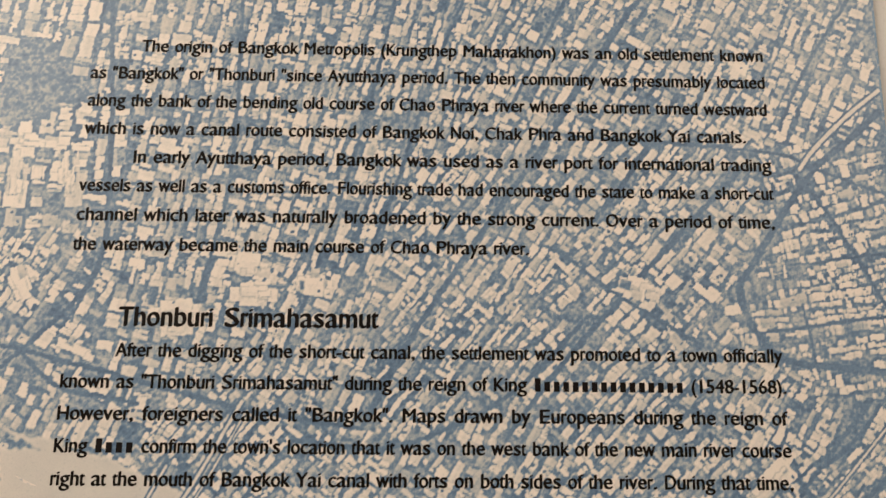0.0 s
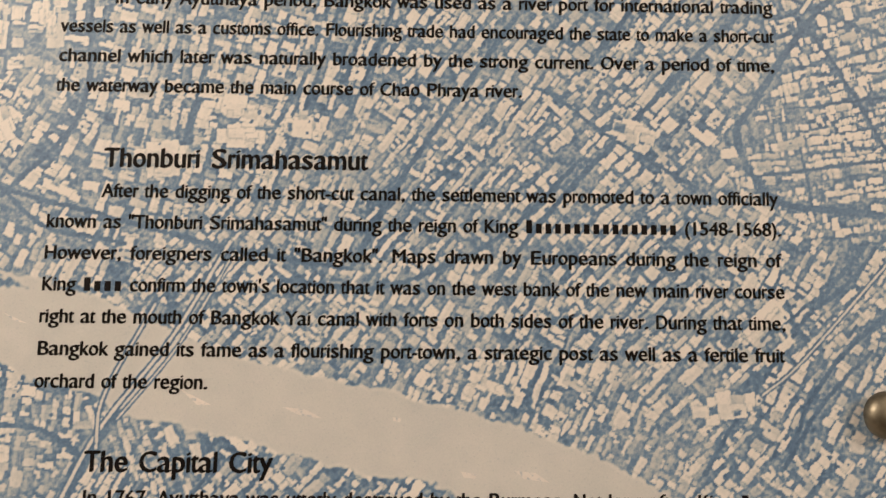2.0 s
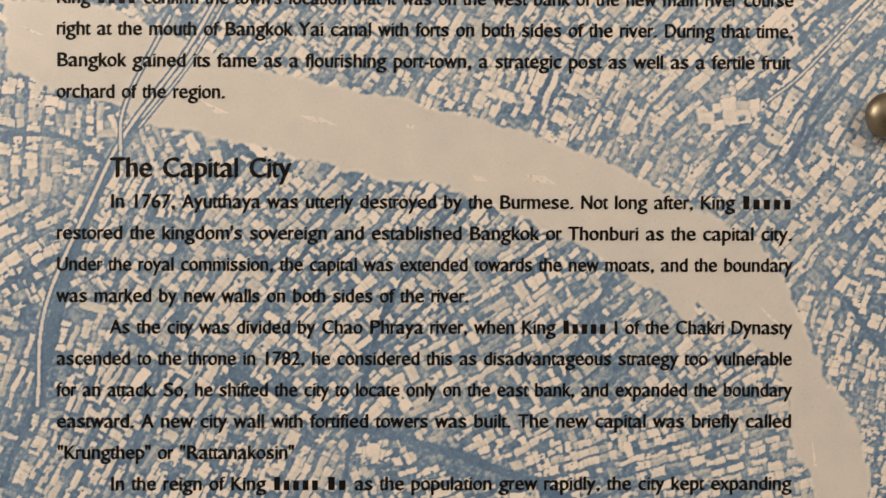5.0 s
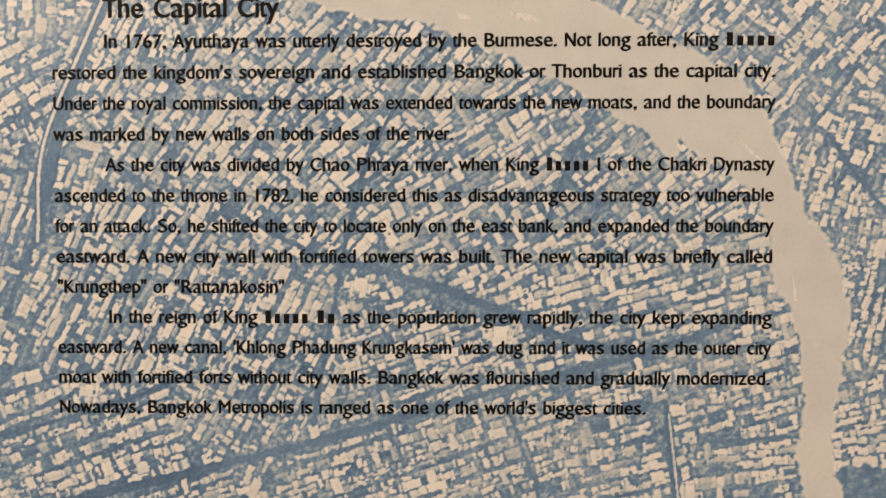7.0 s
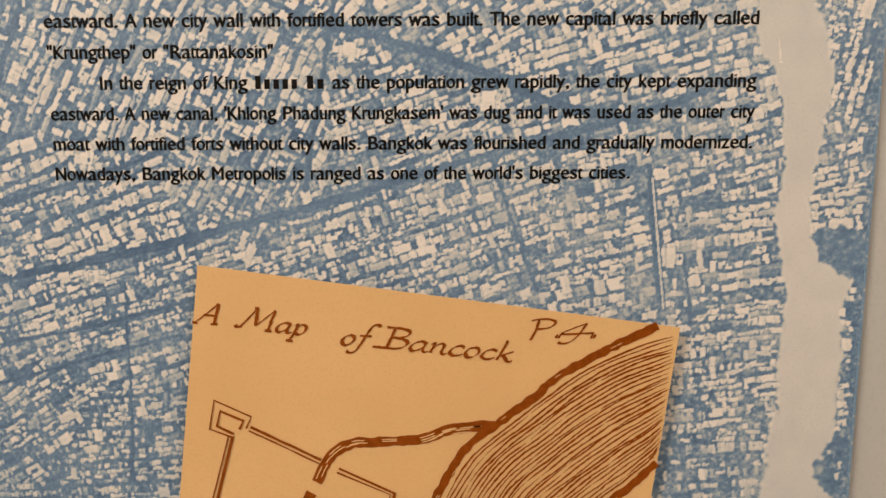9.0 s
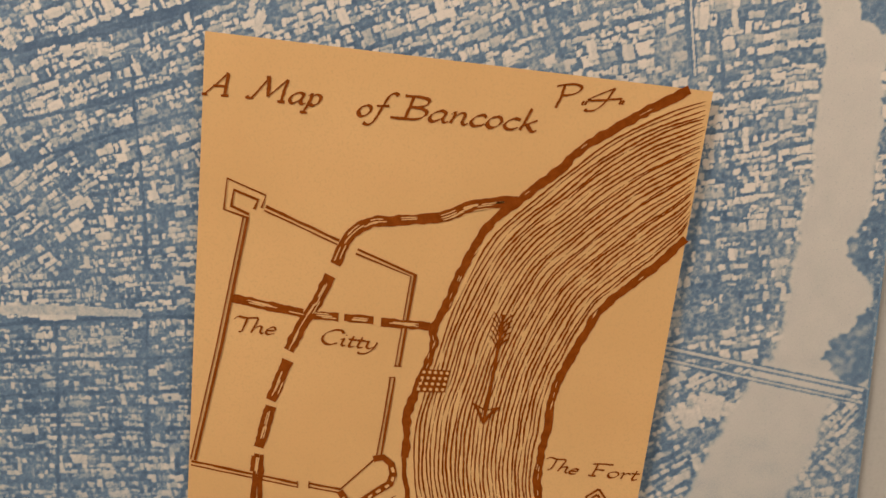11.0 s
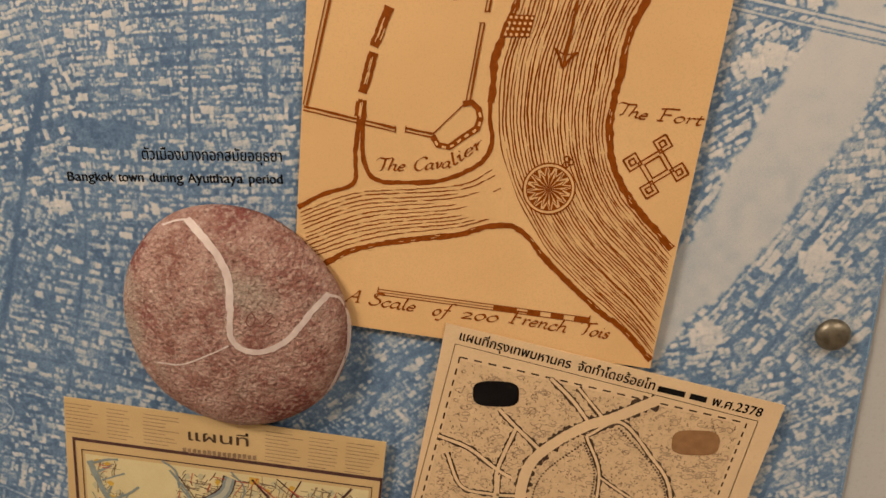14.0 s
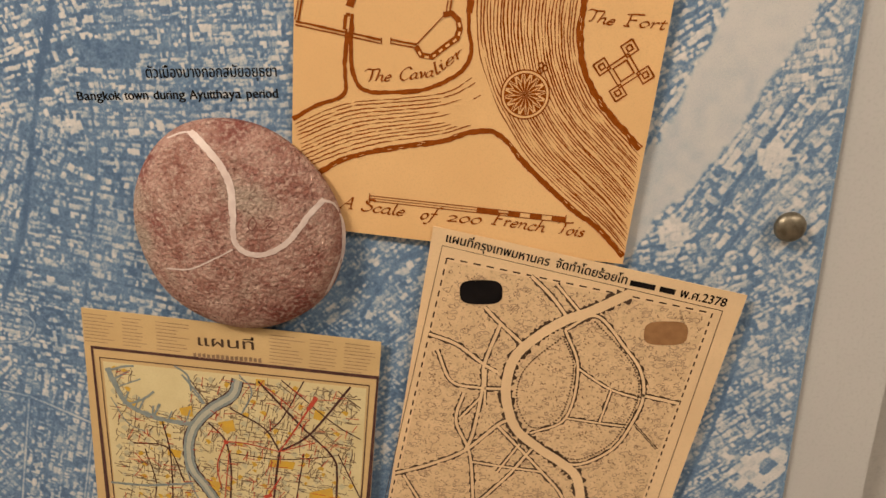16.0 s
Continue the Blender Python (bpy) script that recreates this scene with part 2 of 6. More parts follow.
BLOCK_B = [
    ("After the digging of the short-cut canal, the settlement was promoted to a town officially", INDENT, 0.199),
    ('known as "Thonburi Srimahasamut" during the reign of King ~8.95 (1548-1568).', LEFT, RIGHT),
    ('However, foreigners called it "Bangkok". Maps drawn by Europeans during the reign of', LEFT, 0.199),
    ("King ~2.39 confirm the town's location that it was on the west bank of the new main river course", LEFT, RIGHT),
    ("right at the mouth of Bangkok Yai canal with forts on both sides of the river. During that time,", LEFT, RIGHT),
    ("Bangkok gained its fame as a flourishing port-town, a strategic post as well as a fertile fruit", LEFT, 0.199),
    ("orchard of the region.", LEFT, -0.109)]
BLOCK_C = [
    ("In 1767, Ayutthaya was utterly destroyed by the Burmese. Not long after, King ~2.95", INDENT, RIGHT),
    ("restored the kingdom's sovereign and established Bangkok or Thonburi as the capital city.", LEFT, RIGHT),
    ("Under the royal commission, the capital was extended towards the new moats, and the boundary", LEFT, RIGHT),
    ("was marked by new walls on both sides of the river.", LEFT, 0.0235),
    ("As the city was divided by Chao Phraya river, when King ~2.67 ~0.278 of the Chakri Dynasty", INDENT, RIGHT),
    ("ascended to the throne in 1782, he considered this as disadvantageous strategy too vulnerable", LEFT, RIGHT),
    ("for an attack. So, he shifted the city to locate only on the east bank, and expanded the boundary", LEFT, RIGHT),
    ("eastward. A new city wall with fortified towers was built. The new capital was briefly called", LEFT, RIGHT),
    ('"Krungthep" or "Rattanakosin"', LEFT + 0.0005, -0.0715),
    ("In the reign of King ~2.67 ~1.2 as the population grew rapidly, the city kept expanding", INDENT, RIGHT),
    ("eastward. A new canal, 'Khlong Phadung Krungkasem' was dug and it was used as the outer city", LEFT, RIGHT),
    ("moat with fortified forts without city walls. Bangkok was flourished and gradually modernized.", LEFT, RIGHT),
    ("Nowadays, Bangkok Metropolis is ranged as one of the world's biggest cities.", LEFT, 0.1315)]
for lines, first in ((BLOCK_A, 1.83647), (BLOCK_B, 1.65777), (BLOCK_C, 1.49585)):
    for k, (text, a, b) in enumerate(lines):
        text_line(text, a, b, first - PITCH * (k + 1), None, TALL, panel)
text_line("Thonburi Srimahasamut", -0.1715, -0.0275, 1.6575, 0.0133, 0.0146, panel, "heading")
text_line("The Capital City", -0.1715, -0.0735, 1.4955, 0.0133, 0.0146, panel, "heading")
text_line("Bangkok town during Ayutthaya period", -0.3435, -0.1715, 0.9128, 0.0098, 0.0098, panel, "caption", slope=-0.014)

# ---- the aerial photograph: river, roads and roofs as flat print on the panel ----
RIVER = ([(-0.2289, 1.5924), (-0.2075, 1.5896), (-0.2291, 1.6008), (-0.1992, 1.5945), (-0.1692, 1.5856), (-0.1300, 1.5693), (-0.0969, 1.5553), (-0.0487, 1.5448), (-0.0186, 1.5390), (0.0086, 1.5307), (0.0358, 1.5260), (0.0600, 1.5183), (0.0903, 1.5073), (0.1266, 1.4902), (0.1538, 1.4759), (0.1750, 1.4654), (0.1900, 1.4519), (0.2004, 1.4340), (0.2062, 1.4131), (0.2159, 1.3952), (0.2222, 1.3774)]
         + [(0.2190, 1.3939), (0.2293, 1.3724), (0.2405, 1.3476), (0.2440, 1.3273), (0.2391, 1.3004), (0.2359, 1.2683), (0.2362, 1.2423), (0.2459, 1.2260), (0.2627, 1.2128), (0.2572, 1.1937), (0.2606, 1.1688), (0.2599, 1.1270), (0.2518, 1.0971), (0.2639, 1.0764), (0.2714, 1.0083), (0.2473, 1.0029), (0.2417, 0.9754), (0.2235, 0.9306), (0.2108, 0.9111), (0.1900, 0.8723), (0.1667, 0.8397), (0.1549, 0.8229), (0.1371, 0.8083), (0.1192, 0.7788), (0.1021, 0.7580)]
         + [(0.1057, 0.7784), (0.1201, 0.8530), (0.1339, 0.8709), (0.1418, 0.8867), (0.1521, 0.9178), (0.1663, 0.9487), (0.1968, 1.0153), (0.2058, 1.0317), (0.2097, 1.0273), (0.2164, 1.0559), (0.2189, 1.1043), (0.2243, 1.1439), (0.2217, 1.1788), (0.2253, 1.2065), (0.2187, 1.2364)]
         + [(0.2145, 1.2553), (0.2204, 1.2812), (0.2173, 1.3067), (0.2126, 1.3288), (0.1998, 1.3507), (0.1983, 1.3724), (0.1911, 1.3970), (0.1695, 1.4123), (0.1483, 1.4274), (0.1441, 1.4100), (0.1307, 1.4308), (0.1111, 1.4427), (0.0840, 1.4582), (0.0599, 1.4695), (0.0359, 1.4814), (0.0088, 1.4909), (-0.0183, 1.4931), (-0.0423, 1.4984), (-0.0723, 1.5061), (-0.1082, 1.5161), (-0.1500, 1.5230), (-0.1680, 1.5343), (-0.2038, 1.5430), (-0.2278, 1.5534)])
ROADS = []


def road(line, width):
    ROADS.append((line, width))


road([(0.1263, 1.8585), (0.1082, 1.8323), (0.0662, 1.7643), (0.0265, 1.7067), (-0.0112, 1.6487), (-0.0350, 1.6028)], 0.0036)
road([(0.1822, 1.7523), (0.1368, 1.7048), (0.0770, 1.6403), (0.0452, 1.6004)], 0.0034)
road([(-0.1138, 1.8538), (-0.1130, 1.7823), (-0.1164, 1.7312), (-0.1333, 1.6506)], 0.0026)
road([(-0.1916, 1.8523), (-0.1839, 1.7470), (-0.1865, 1.6879), (-0.2170, 1.6498), (-0.2337, 1.6342)], 0.0032)
road([(-0.2351, 1.6465), (-0.1720, 1.6312), (-0.1030, 1.6136), (-0.0350, 1.6028)], 0.0028)
road([(-0.0218, 1.8556), (-0.0369, 1.7835), (-0.0630, 1.6893), (-0.0771, 1.6512)], 0.0022)
road([(0.0193, 1.8564), (-0.0006, 1.8017), (-0.0194, 1.7393), (-0.0375, 1.6896)], 0.0022)
road([(0.2726, 1.7938), (0.2473, 1.7706), (0.2257, 1.7530), (0.2107, 1.7324), (0.1852, 1.6955), (0.1776, 1.6792), (0.1858, 1.6570), (0.2039, 1.6415), (0.2571, 1.6358)], 0.0044)
road([(0.2154, 1.7494), (0.2362, 1.7193), (0.2608, 1.6737)], 0.0020)
road([(0.1858, 1.6570), (0.2601, 1.6667)], 0.0020)
road([(0.2671, 1.7382), (0.2257, 1.7530), (0.1963, 1.7629), (0.0796, 1.7714)], 0.0020)
road([(0.2080, 1.6958), (0.2637, 1.7031)], 0.0015)
road([(0.2128, 1.6732), (0.2194, 1.6354)], 0.0015)
road([(0.0813, 1.8576), (0.0601, 1.8134), (0.0464, 1.7849)], 0.0024)
road([(0.2554, 1.8610), (0.2236, 1.8127), (0.2073, 1.7769)], 0.0024)
road([(0.1477, 1.7971), (0.1120, 1.7411), (0.0916, 1.7174)], 0.0030)
road([(0.0718, 1.7040), (0.1066, 1.6784), (0.1535, 1.6504)], 0.0022)
road([(-0.0715, 1.5965), (-0.0163, 1.5940), (0.0454, 1.6215), (0.0903, 1.6655)], 0.0030)
road([(-0.2271, 1.6458), (-0.2011, 1.6244), (-0.1579, 1.6157)], 0.0028)
road([(0.2580, 1.6240), (0.2288, 1.5927), (0.1815, 1.5678)], 0.0026)
road([(0.2554, 1.5807), (0.2334, 1.5623), (0.2138, 1.5381), (0.2003, 1.5086)], 0.0028)
road([(0.2477, 1.6206), (0.2103, 1.5768), (0.1758, 1.5306), (0.1540, 1.4970)], 0.0026)
road([(0.2465, 1.5617), (0.2188, 1.5339), (0.1968, 1.5003)], 0.0024)
road([(0.2446, 1.4672), (0.2140, 1.4250)], 0.0026)
road([(-0.1760, 1.4924), (-0.1871, 1.4656), (-0.2033, 1.4126), (-0.2109, 1.3713)], 0.0060)
road([(-0.1303, 1.5830), (-0.1444, 1.5435), (-0.1674, 1.5073), (-0.1815, 1.4775)], 0.0040)
road([(-0.2268, 1.5189), (-0.1943, 1.5161), (-0.1702, 1.5013)], 0.0030)
road([(0.0268, 1.4843), (0.0029, 1.4663), (-0.0237, 1.4187)], 0.0026)
road([(-0.1020, 1.5017), (-0.1367, 1.4539), (-0.1653, 1.4126)], 0.0024)
road([(0.1021, 1.4427), (0.0839, 1.4070), (0.0718, 1.3710)], 0.0024)
road([(-0.0362, 1.4901), (-0.0715, 1.4482), (-0.0947, 1.4127)], 0.0020)
road([(-0.2365, 1.2168), (-0.1765, 1.2278), (-0.1234, 1.2412), (-0.0513, 1.2585), (0.0263, 1.2815), (0.1218, 1.3066), (0.1719, 1.3225)], 0.0046)
road([(-0.0561, 1.2677), (-0.0369, 1.3696), (-0.0206, 1.4310)], 0.0030)
road([(-0.0244, 1.3571), (0.0262, 1.3414), (0.0899, 1.3161), (0.1345, 1.3066)], 0.0052)
road([(-0.1060, 1.3914), (-0.0497, 1.3618), (-0.0244, 1.3571)], 0.0036)
road([(0.1421, 1.2810), (0.1510, 1.1957)], 0.0028)
road([(-0.2302, 1.3287), (-0.2078, 1.3854), (-0.1960, 1.4315)], 0.0040)
road([(-0.2340, 1.2607), (-0.1743, 1.2772), (-0.1151, 1.3000)], 0.0022)
road([(-0.2387, 1.1769), (-0.1849, 1.1874), (-0.1247, 1.2029)], 0.0022)
road([(0.1677, 1.2584), (0.2123, 1.2618)], 0.0020)
road([(0.1639, 1.2290), (0.1700, 1.1891)], 0.0022)
road([(-0.1300, 1.4313), (-0.1512, 1.3698), (-0.1657, 1.3288)], 0.0022)
road([(0.0519, 1.2841), (0.0785, 1.2087)], 0.0018)
road([(0.2652, 1.3846), (0.2428, 1.4121), (0.2296, 1.4302)], 0.0026)
road([(-0.2382, 1.2161), (-0.1723, 1.2281), (-0.1106, 1.2425)], 0.0044)
road([(-0.2480, 1.1510), (-0.2030, 1.1634), (-0.1352, 1.1816)], 0.0018)
road([(-0.2624, 1.0561), (-0.1919, 1.0600), (-0.1397, 1.0601)], 0.0028)
road([(-0.2266, 1.0611), (-0.2416, 0.9382)], 0.0018)
road([(-0.1644, 1.2133), (-0.1648, 1.1497), (-0.1672, 1.0888)], 0.0016)
road([(-0.2694, 1.0098), (-0.1476, 1.0124)], 0.0016)
road([(-0.1709, 1.0604), (-0.1797, 0.9704)], 0.0014)
road([(-0.2660, 1.0323), (-0.1456, 1.0340)], 0.0020)
road([(-0.3465, 0.9914), (-0.3832, 0.9035), (-0.4194, 0.8040), (-0.4574, 0.7320)], 0.0048)
road([(-0.4319, 0.8406), (-0.3991, 0.8452), (-0.3147, 0.8287)], 0.0018)
road([(-0.4525, 0.7661), (-0.3730, 0.7546), (-0.3007, 0.7376)], 0.0018)
road([(-0.3323, 0.9116), (-0.3401, 0.8542), (-0.3794, 0.7262)], 0.0018)
road([(0.2364, 0.9054), (0.1945, 0.8308), (0.1719, 0.7878), (0.1220, 0.7783)], 0.0030)
road([(0.2625, 0.8962), (0.2277, 0.8441), (0.1956, 0.7777), (0.1671, 0.7369)], 0.0024)
road([(0.2209, 0.7157), (0.1990, 0.6011), (0.1749, 0.5227)], 0.0034)
road([(-0.1188, 0.7151), (-0.0849, 0.7641), (-0.0545, 0.7796)], 0.0040)

PALE_ROADS = []


def pale_road(line, width):
    PALE_ROADS.append((line, width))


pale_road([(0.2738, 1.8063), (0.2487, 1.7864), (0.2266, 1.7650), (0.2173, 1.7528)], 0.0030)
pale_road([(-0.1008, 1.6168), (-0.1299, 1.5647), (-0.1633, 1.5193), (-0.1816, 1.4834), (-0.2066, 1.4243), (-0.2109, 1.3713)], 0.0022)
pale_road([(-0.1393, 1.5829), (-0.1636, 1.5343), (-0.1659, 1.5073)], 0.0016)
pale_road([(-0.0977, 1.6123), (-0.1254, 1.5618), (-0.1559, 1.5224)], 0.0012)
pale_road([(0.2571, 1.6084), (0.2085, 1.5560), (0.1864, 1.5379)], 0.0014)
pale_road([(0.1442, 1.2746), (0.1535, 1.1974)], 0.0014)
pale_road([(0.1389, 1.0382), (0.1875, 1.0268), (0.2815, 1.0045)], 0.0026)
pale_road([(0.1392, 1.0309), (0.1880, 1.0187), (0.2824, 0.9963)], 0.0018)
pale_road([(-0.4889, 0.6341), (-0.4556, 0.6249), (-0.3974, 0.5951)], 0.0036)
pale_road([(-0.4604, 0.6248), (-0.4998, 0.5019)], 0.0030)
pale_road([(-0.4016, 0.5897), (-0.4300, 0.5041)], 0.0026)
pale_road([(-0.4743, 0.6869), (-0.4482, 0.6894), (-0.4338, 0.7057), (-0.4416, 0.7192)], 0.0022)

pale_road([(-0.2850, 1.0655), (-0.2300, 1.0652), (-0.1950, 1.0636)], 0.0075)
pale_road([(-0.2100, 1.0640), (-0.1760, 1.0622)], 0.0062)

PALE_PATCHES = []


def pale_block(pts):
    PALE_PATCHES.append(pts)


pale_block([(-0.2453, 1.7685), (-0.2062, 1.7677), (-0.2067, 1.7588), (-0.2437, 1.7596)])
pale_block([(-0.2442, 1.7589), (-0.2358, 1.7591), (-0.2321, 1.7309), (-0.2396, 1.7295)])
pale_block([(-0.2131, 1.7587), (-0.2054, 1.7595), (-0.2020, 1.7314), (-0.2091, 1.7313)])
pale_block([(-0.2358, 1.6905), (-0.2257, 1.6954), (-0.2204, 1.6811), (-0.2250, 1.6668), (-0.2314, 1.6683)])
pale_block([(-0.1571, 1.6755), (-0.1227, 1.6790), (-0.1181, 1.6570), (-0.1424, 1.6474), (-0.1584, 1.6535)])
pale_block([(-0.1118, 1.6824), (-0.0818, 1.6827), (-0.0843, 1.6699), (-0.1125, 1.6681)])
pale_block([(-0.0725, 1.6892), (-0.0501, 1.6863), (-0.0560, 1.6734), (-0.0767, 1.6764)])
pale_block([(0.1135, 1.6914), (0.1359, 1.6852), (0.1160, 1.6706), (0.1066, 1.6784)])
pale_block([(-0.1146, 1.7016), (-0.0889, 1.6987), (-0.0914, 1.6858), (-0.1138, 1.6887)])
pale_block([(-0.1842, 1.8451), (-0.1622, 1.8437), (-0.1634, 1.8375), (-0.1853, 1.8385)])
pale_block([(0.1797, 1.8227), (0.1964, 1.8158), (0.1889, 1.8049), (0.1756, 1.8100)])
pale_block([(0.1515, 1.5375), (0.1804, 1.5408), (0.1830, 1.5290), (0.1617, 1.5243)])
pale_block([(0.1740, 1.5717), (0.2005, 1.5956), (0.2056, 1.5807), (0.1892, 1.5683)])
pale_block([(-0.2604, 1.0694), (-0.2185, 1.0696), (-0.1894, 1.0660), (-0.1952, 1.0614), (-0.2304, 1.0590), (-0.2621, 1.0579)])
pale_block([(-0.0356, 1.3524), (-0.0213, 1.3502), (-0.0230, 1.3383), (-0.0357, 1.3399)])
pale_block([(0.0405, 1.3288), (0.0580, 1.3272), (0.0597, 1.3113), (0.0486, 1.3065), (0.0406, 1.3161)])
pale_block([(-0.1931, 1.2934), (-0.1786, 1.2918), (-0.1773, 1.2837), (-0.1905, 1.2804)])
pale_block([(0.1507, 1.2371), (0.1604, 1.2372), (0.1625, 1.2223), (0.1528, 1.2207)])
pale_block([(-0.2359, 1.2276), (-0.2256, 1.2343), (-0.2247, 1.2209), (-0.2366, 1.2142)])
pale_block([(-0.1867, 1.2211), (-0.1734, 1.2228), (-0.1721, 1.2144), (-0.1854, 1.2127)])
pale_block([(-0.3659, 0.8960), (-0.3424, 0.9001), (-0.3431, 0.8859), (-0.3669, 0.8816)])
pale_block([(0.2109, 0.8581), (0.2406, 0.8597), (0.2391, 0.8394), (0.2234, 0.8442)])
pale_block([(0.1254, 0.7982), (0.1524, 0.8028), (0.1723, 0.7829), (0.1494, 0.7831)])
pale_block([(0.2199, 0.5450), (0.2595, 0.5962), (0.2694, 0.5591), (0.2480, 0.5249)])
pale_block([(0.2160, 0.5578), (0.2411, 0.5835), (0.2484, 0.5649), (0.2258, 0.5387)])
pale_block([(0.2021, 0.8611), (0.2293, 0.8610), (0.2344, 0.8488), (0.2218, 0.8468)])
pale_block([(0.2133, 0.9061), (0.2204, 0.9061), (0.2115, 0.8907), (0.2065, 0.8939)])
pale_block([(0.1537, 1.0074), (0.1844, 1.0002), (0.1920, 0.9916), (0.1648, 0.9953)])
pale_block([(0.1477, 0.9983), (0.1648, 1.0037), (0.1761, 0.9905), (0.1557, 0.9792)])

BOATS = []


def boat(pts):
    BOATS.append(pts)


boat([(-0.0696, 1.5295), (-0.0576, 1.5284), (-0.0479, 1.5236), (-0.0605, 1.5254)])
boat([(0.0533, 1.4977), (0.0645, 1.4966), (0.0720, 1.4918), (0.0585, 1.4935)])
boat([(0.0253, 1.4970), (0.0334, 1.4958), (0.0328, 1.4934), (0.0268, 1.4940)])
boat([(-0.1235, 1.5382), (-0.1069, 1.5302), (-0.1144, 1.5301)])
boat([(-0.2196, 1.5776), (-0.2061, 1.5717), (-0.2135, 1.5731)])
boat([(0.1806, 1.4279), (0.1956, 1.4145), (0.1880, 1.4190)])
boat([(0.2115, 1.3539), (0.2147, 1.3382), (0.2128, 1.3382)])
boat([(-0.0110, 1.5248), (-0.0065, 1.5239), (-0.0070, 1.5221), (-0.0107, 1.5227)])

GROVES = []


def grove(pts, dense=False):
    GROVES.append((pts, dense))


grove([(0.2356, 1.2407), (0.2449, 1.2463), (0.2611, 1.2424), (0.2737, 1.2343), (0.2754, 1.2029), (0.2627, 1.2128), (0.2443, 1.2259)], True)
grove([(0.2465, 1.1005), (0.2545, 1.1021), (0.2644, 1.0867), (0.2643, 1.0729), (0.2508, 1.0903)], True)
grove([(0.2563, 1.1155), (0.2657, 1.1187), (0.2678, 1.1003), (0.2589, 1.1071)], True)
grove([(0.1752, 1.6922), (0.1912, 1.6891), (0.1934, 1.6730), (0.1803, 1.6713)])
grove([(0.0728, 1.6701), (0.0966, 1.6656), (0.1058, 1.6530), (0.0834, 1.6466)])
grove([(-0.0181, 1.3571), (0.0135, 1.3508), (0.0580, 1.3288), (0.0517, 1.3225), (0.0008, 1.3383)])
grove([(0.2448, 1.2359), (0.2549, 1.2357), (0.2569, 1.2179), (0.2491, 1.2240)], True)
grove([(-0.3404, 0.9612), (-0.2788, 0.9592), (-0.2878, 0.9376), (-0.3359, 0.9390)])
grove([(-0.2496, 1.8294), (-0.2189, 1.8228), (-0.2026, 1.7913), (-0.2305, 1.7752), (-0.2506, 1.7801)])
grove([(0.1191, 1.2842), (0.1415, 1.2810), (0.1435, 1.2681), (0.1226, 1.2713)])
grove([(0.2387, 1.0270), (0.2458, 1.0413), (0.2538, 1.0455), (0.2656, 1.0606), (0.2719, 1.0193), (0.2574, 1.0114)], True)

# districts: centre, the way their rows run, spacing of rows, length of roofs, share built on
DISTRICTS = []


def district(centre, angle, rows, roof, share):
    DISTRICTS.append((centre[0], angle, rows, roof, share))


district([(-0.2230, 1.8299)], 82, 4.4, 7, .62)
district([(-0.1054, 1.8248)], 80, 3.8, 7, .66)
district([(-0.0209, 1.8120)], 74, 3.4, 6, .62)
district([(0.0633, 1.8028)], 62, 3.6, 7, .62)
district([(0.1495, 1.8367)], 60, 3.8, 6, .64)
district([(0.2445, 1.8166)], 66, 3.6, 5, .66)
district([(-0.2274, 1.7464)], 88, 6.0, 9, .60)
district([(-0.1410, 1.7144)], 78, 4.4, 8, .66)
district([(-0.0650, 1.7386)], 74, 3.6, 7, .62)
district([(0.0297, 1.7100)], 54, 3.2, 6, .58)
district([(0.1377, 1.7247)], 50, 3.8, 7, .64)
district([(0.2428, 1.7194)], 15, 3.4, 4, .60)
district([(0.2306, 1.6543)], 8, 3.4, 4, .60)
district([(-0.2197, 1.6748)], 60, 4.2, 6, .58)
district([(-0.2131, 1.6133)], 66, 3.6, 11, .62)
district([(-0.1426, 1.6505)], 78, 4.6, 9, .64)
district([(-0.0615, 1.6513)], 66, 3.6, 7, .60)
district([(0.0141, 1.6397)], 52, 3.0, 6, .56)
district([(0.1088, 1.6468)], 46, 3.2, 6, .58)
district([(0.2075, 1.6047)], 58, 3.6, 6, .62)
district([(-0.1026, 1.6041)], 50, 3.2, 5, .56)
district([(0.0350, 1.5783)], 58, 3.0, 6, .60)
district([(0.1271, 1.5976)], 46, 3.2, 6, .60)
district([(0.1407, 1.5315)], 44, 3.2, 8, .62)
district([(0.0503, 1.5307)], 66, 3.0, 7, .60)
district([(0.2199, 1.5382)], 58, 3.6, 7, .60)
district([(0.2097, 1.5802)], 40, 3.6, 5, .60)
district([(0.1176, 1.5150)], 62, 3.0, 7, .62)
district([(0.2086, 1.4701)], 48, 3.6, 6, .60)
district([(0.2290, 1.4131)], 72, 3.4, 6, .56)
district([(-0.2089, 1.5131)], 86, 4.0, 6, .55)
district([(-0.2132, 1.4537)], 30, 4.4, 5, .52)
district([(-0.1669, 1.4835)], 60, 3.2, 6, .45)
district([(-0.1380, 1.5165)], 110, 3.2, 5, .60)
district([(-0.0779, 1.4839)], 46, 3.0, 7, .60)
district([(0.0119, 1.4663)], 50, 3.0, 7, .60)
district([(-0.1363, 1.4303)], 52, 3.2, 8, .60)
district([(-0.0327, 1.4305)], 42, 3.2, 7, .58)
district([(0.0419, 1.4307)], 34, 3.6, 9, .66)
district([(0.1171, 1.4308)], 40, 3.6, 7, .58)
district([(-0.2058, 1.3951)], 72, 3.6, 8, .58)
district([(-0.1472, 1.3915)], 58, 3.4, 9, .60)
district([(-0.0681, 1.3945)], 48, 3.2, 7, .58)
district([(0.0261, 1.3912)], 30, 3.4, 8, .58)
district([(0.1354, 1.3910)], 36, 3.4, 6, .56)
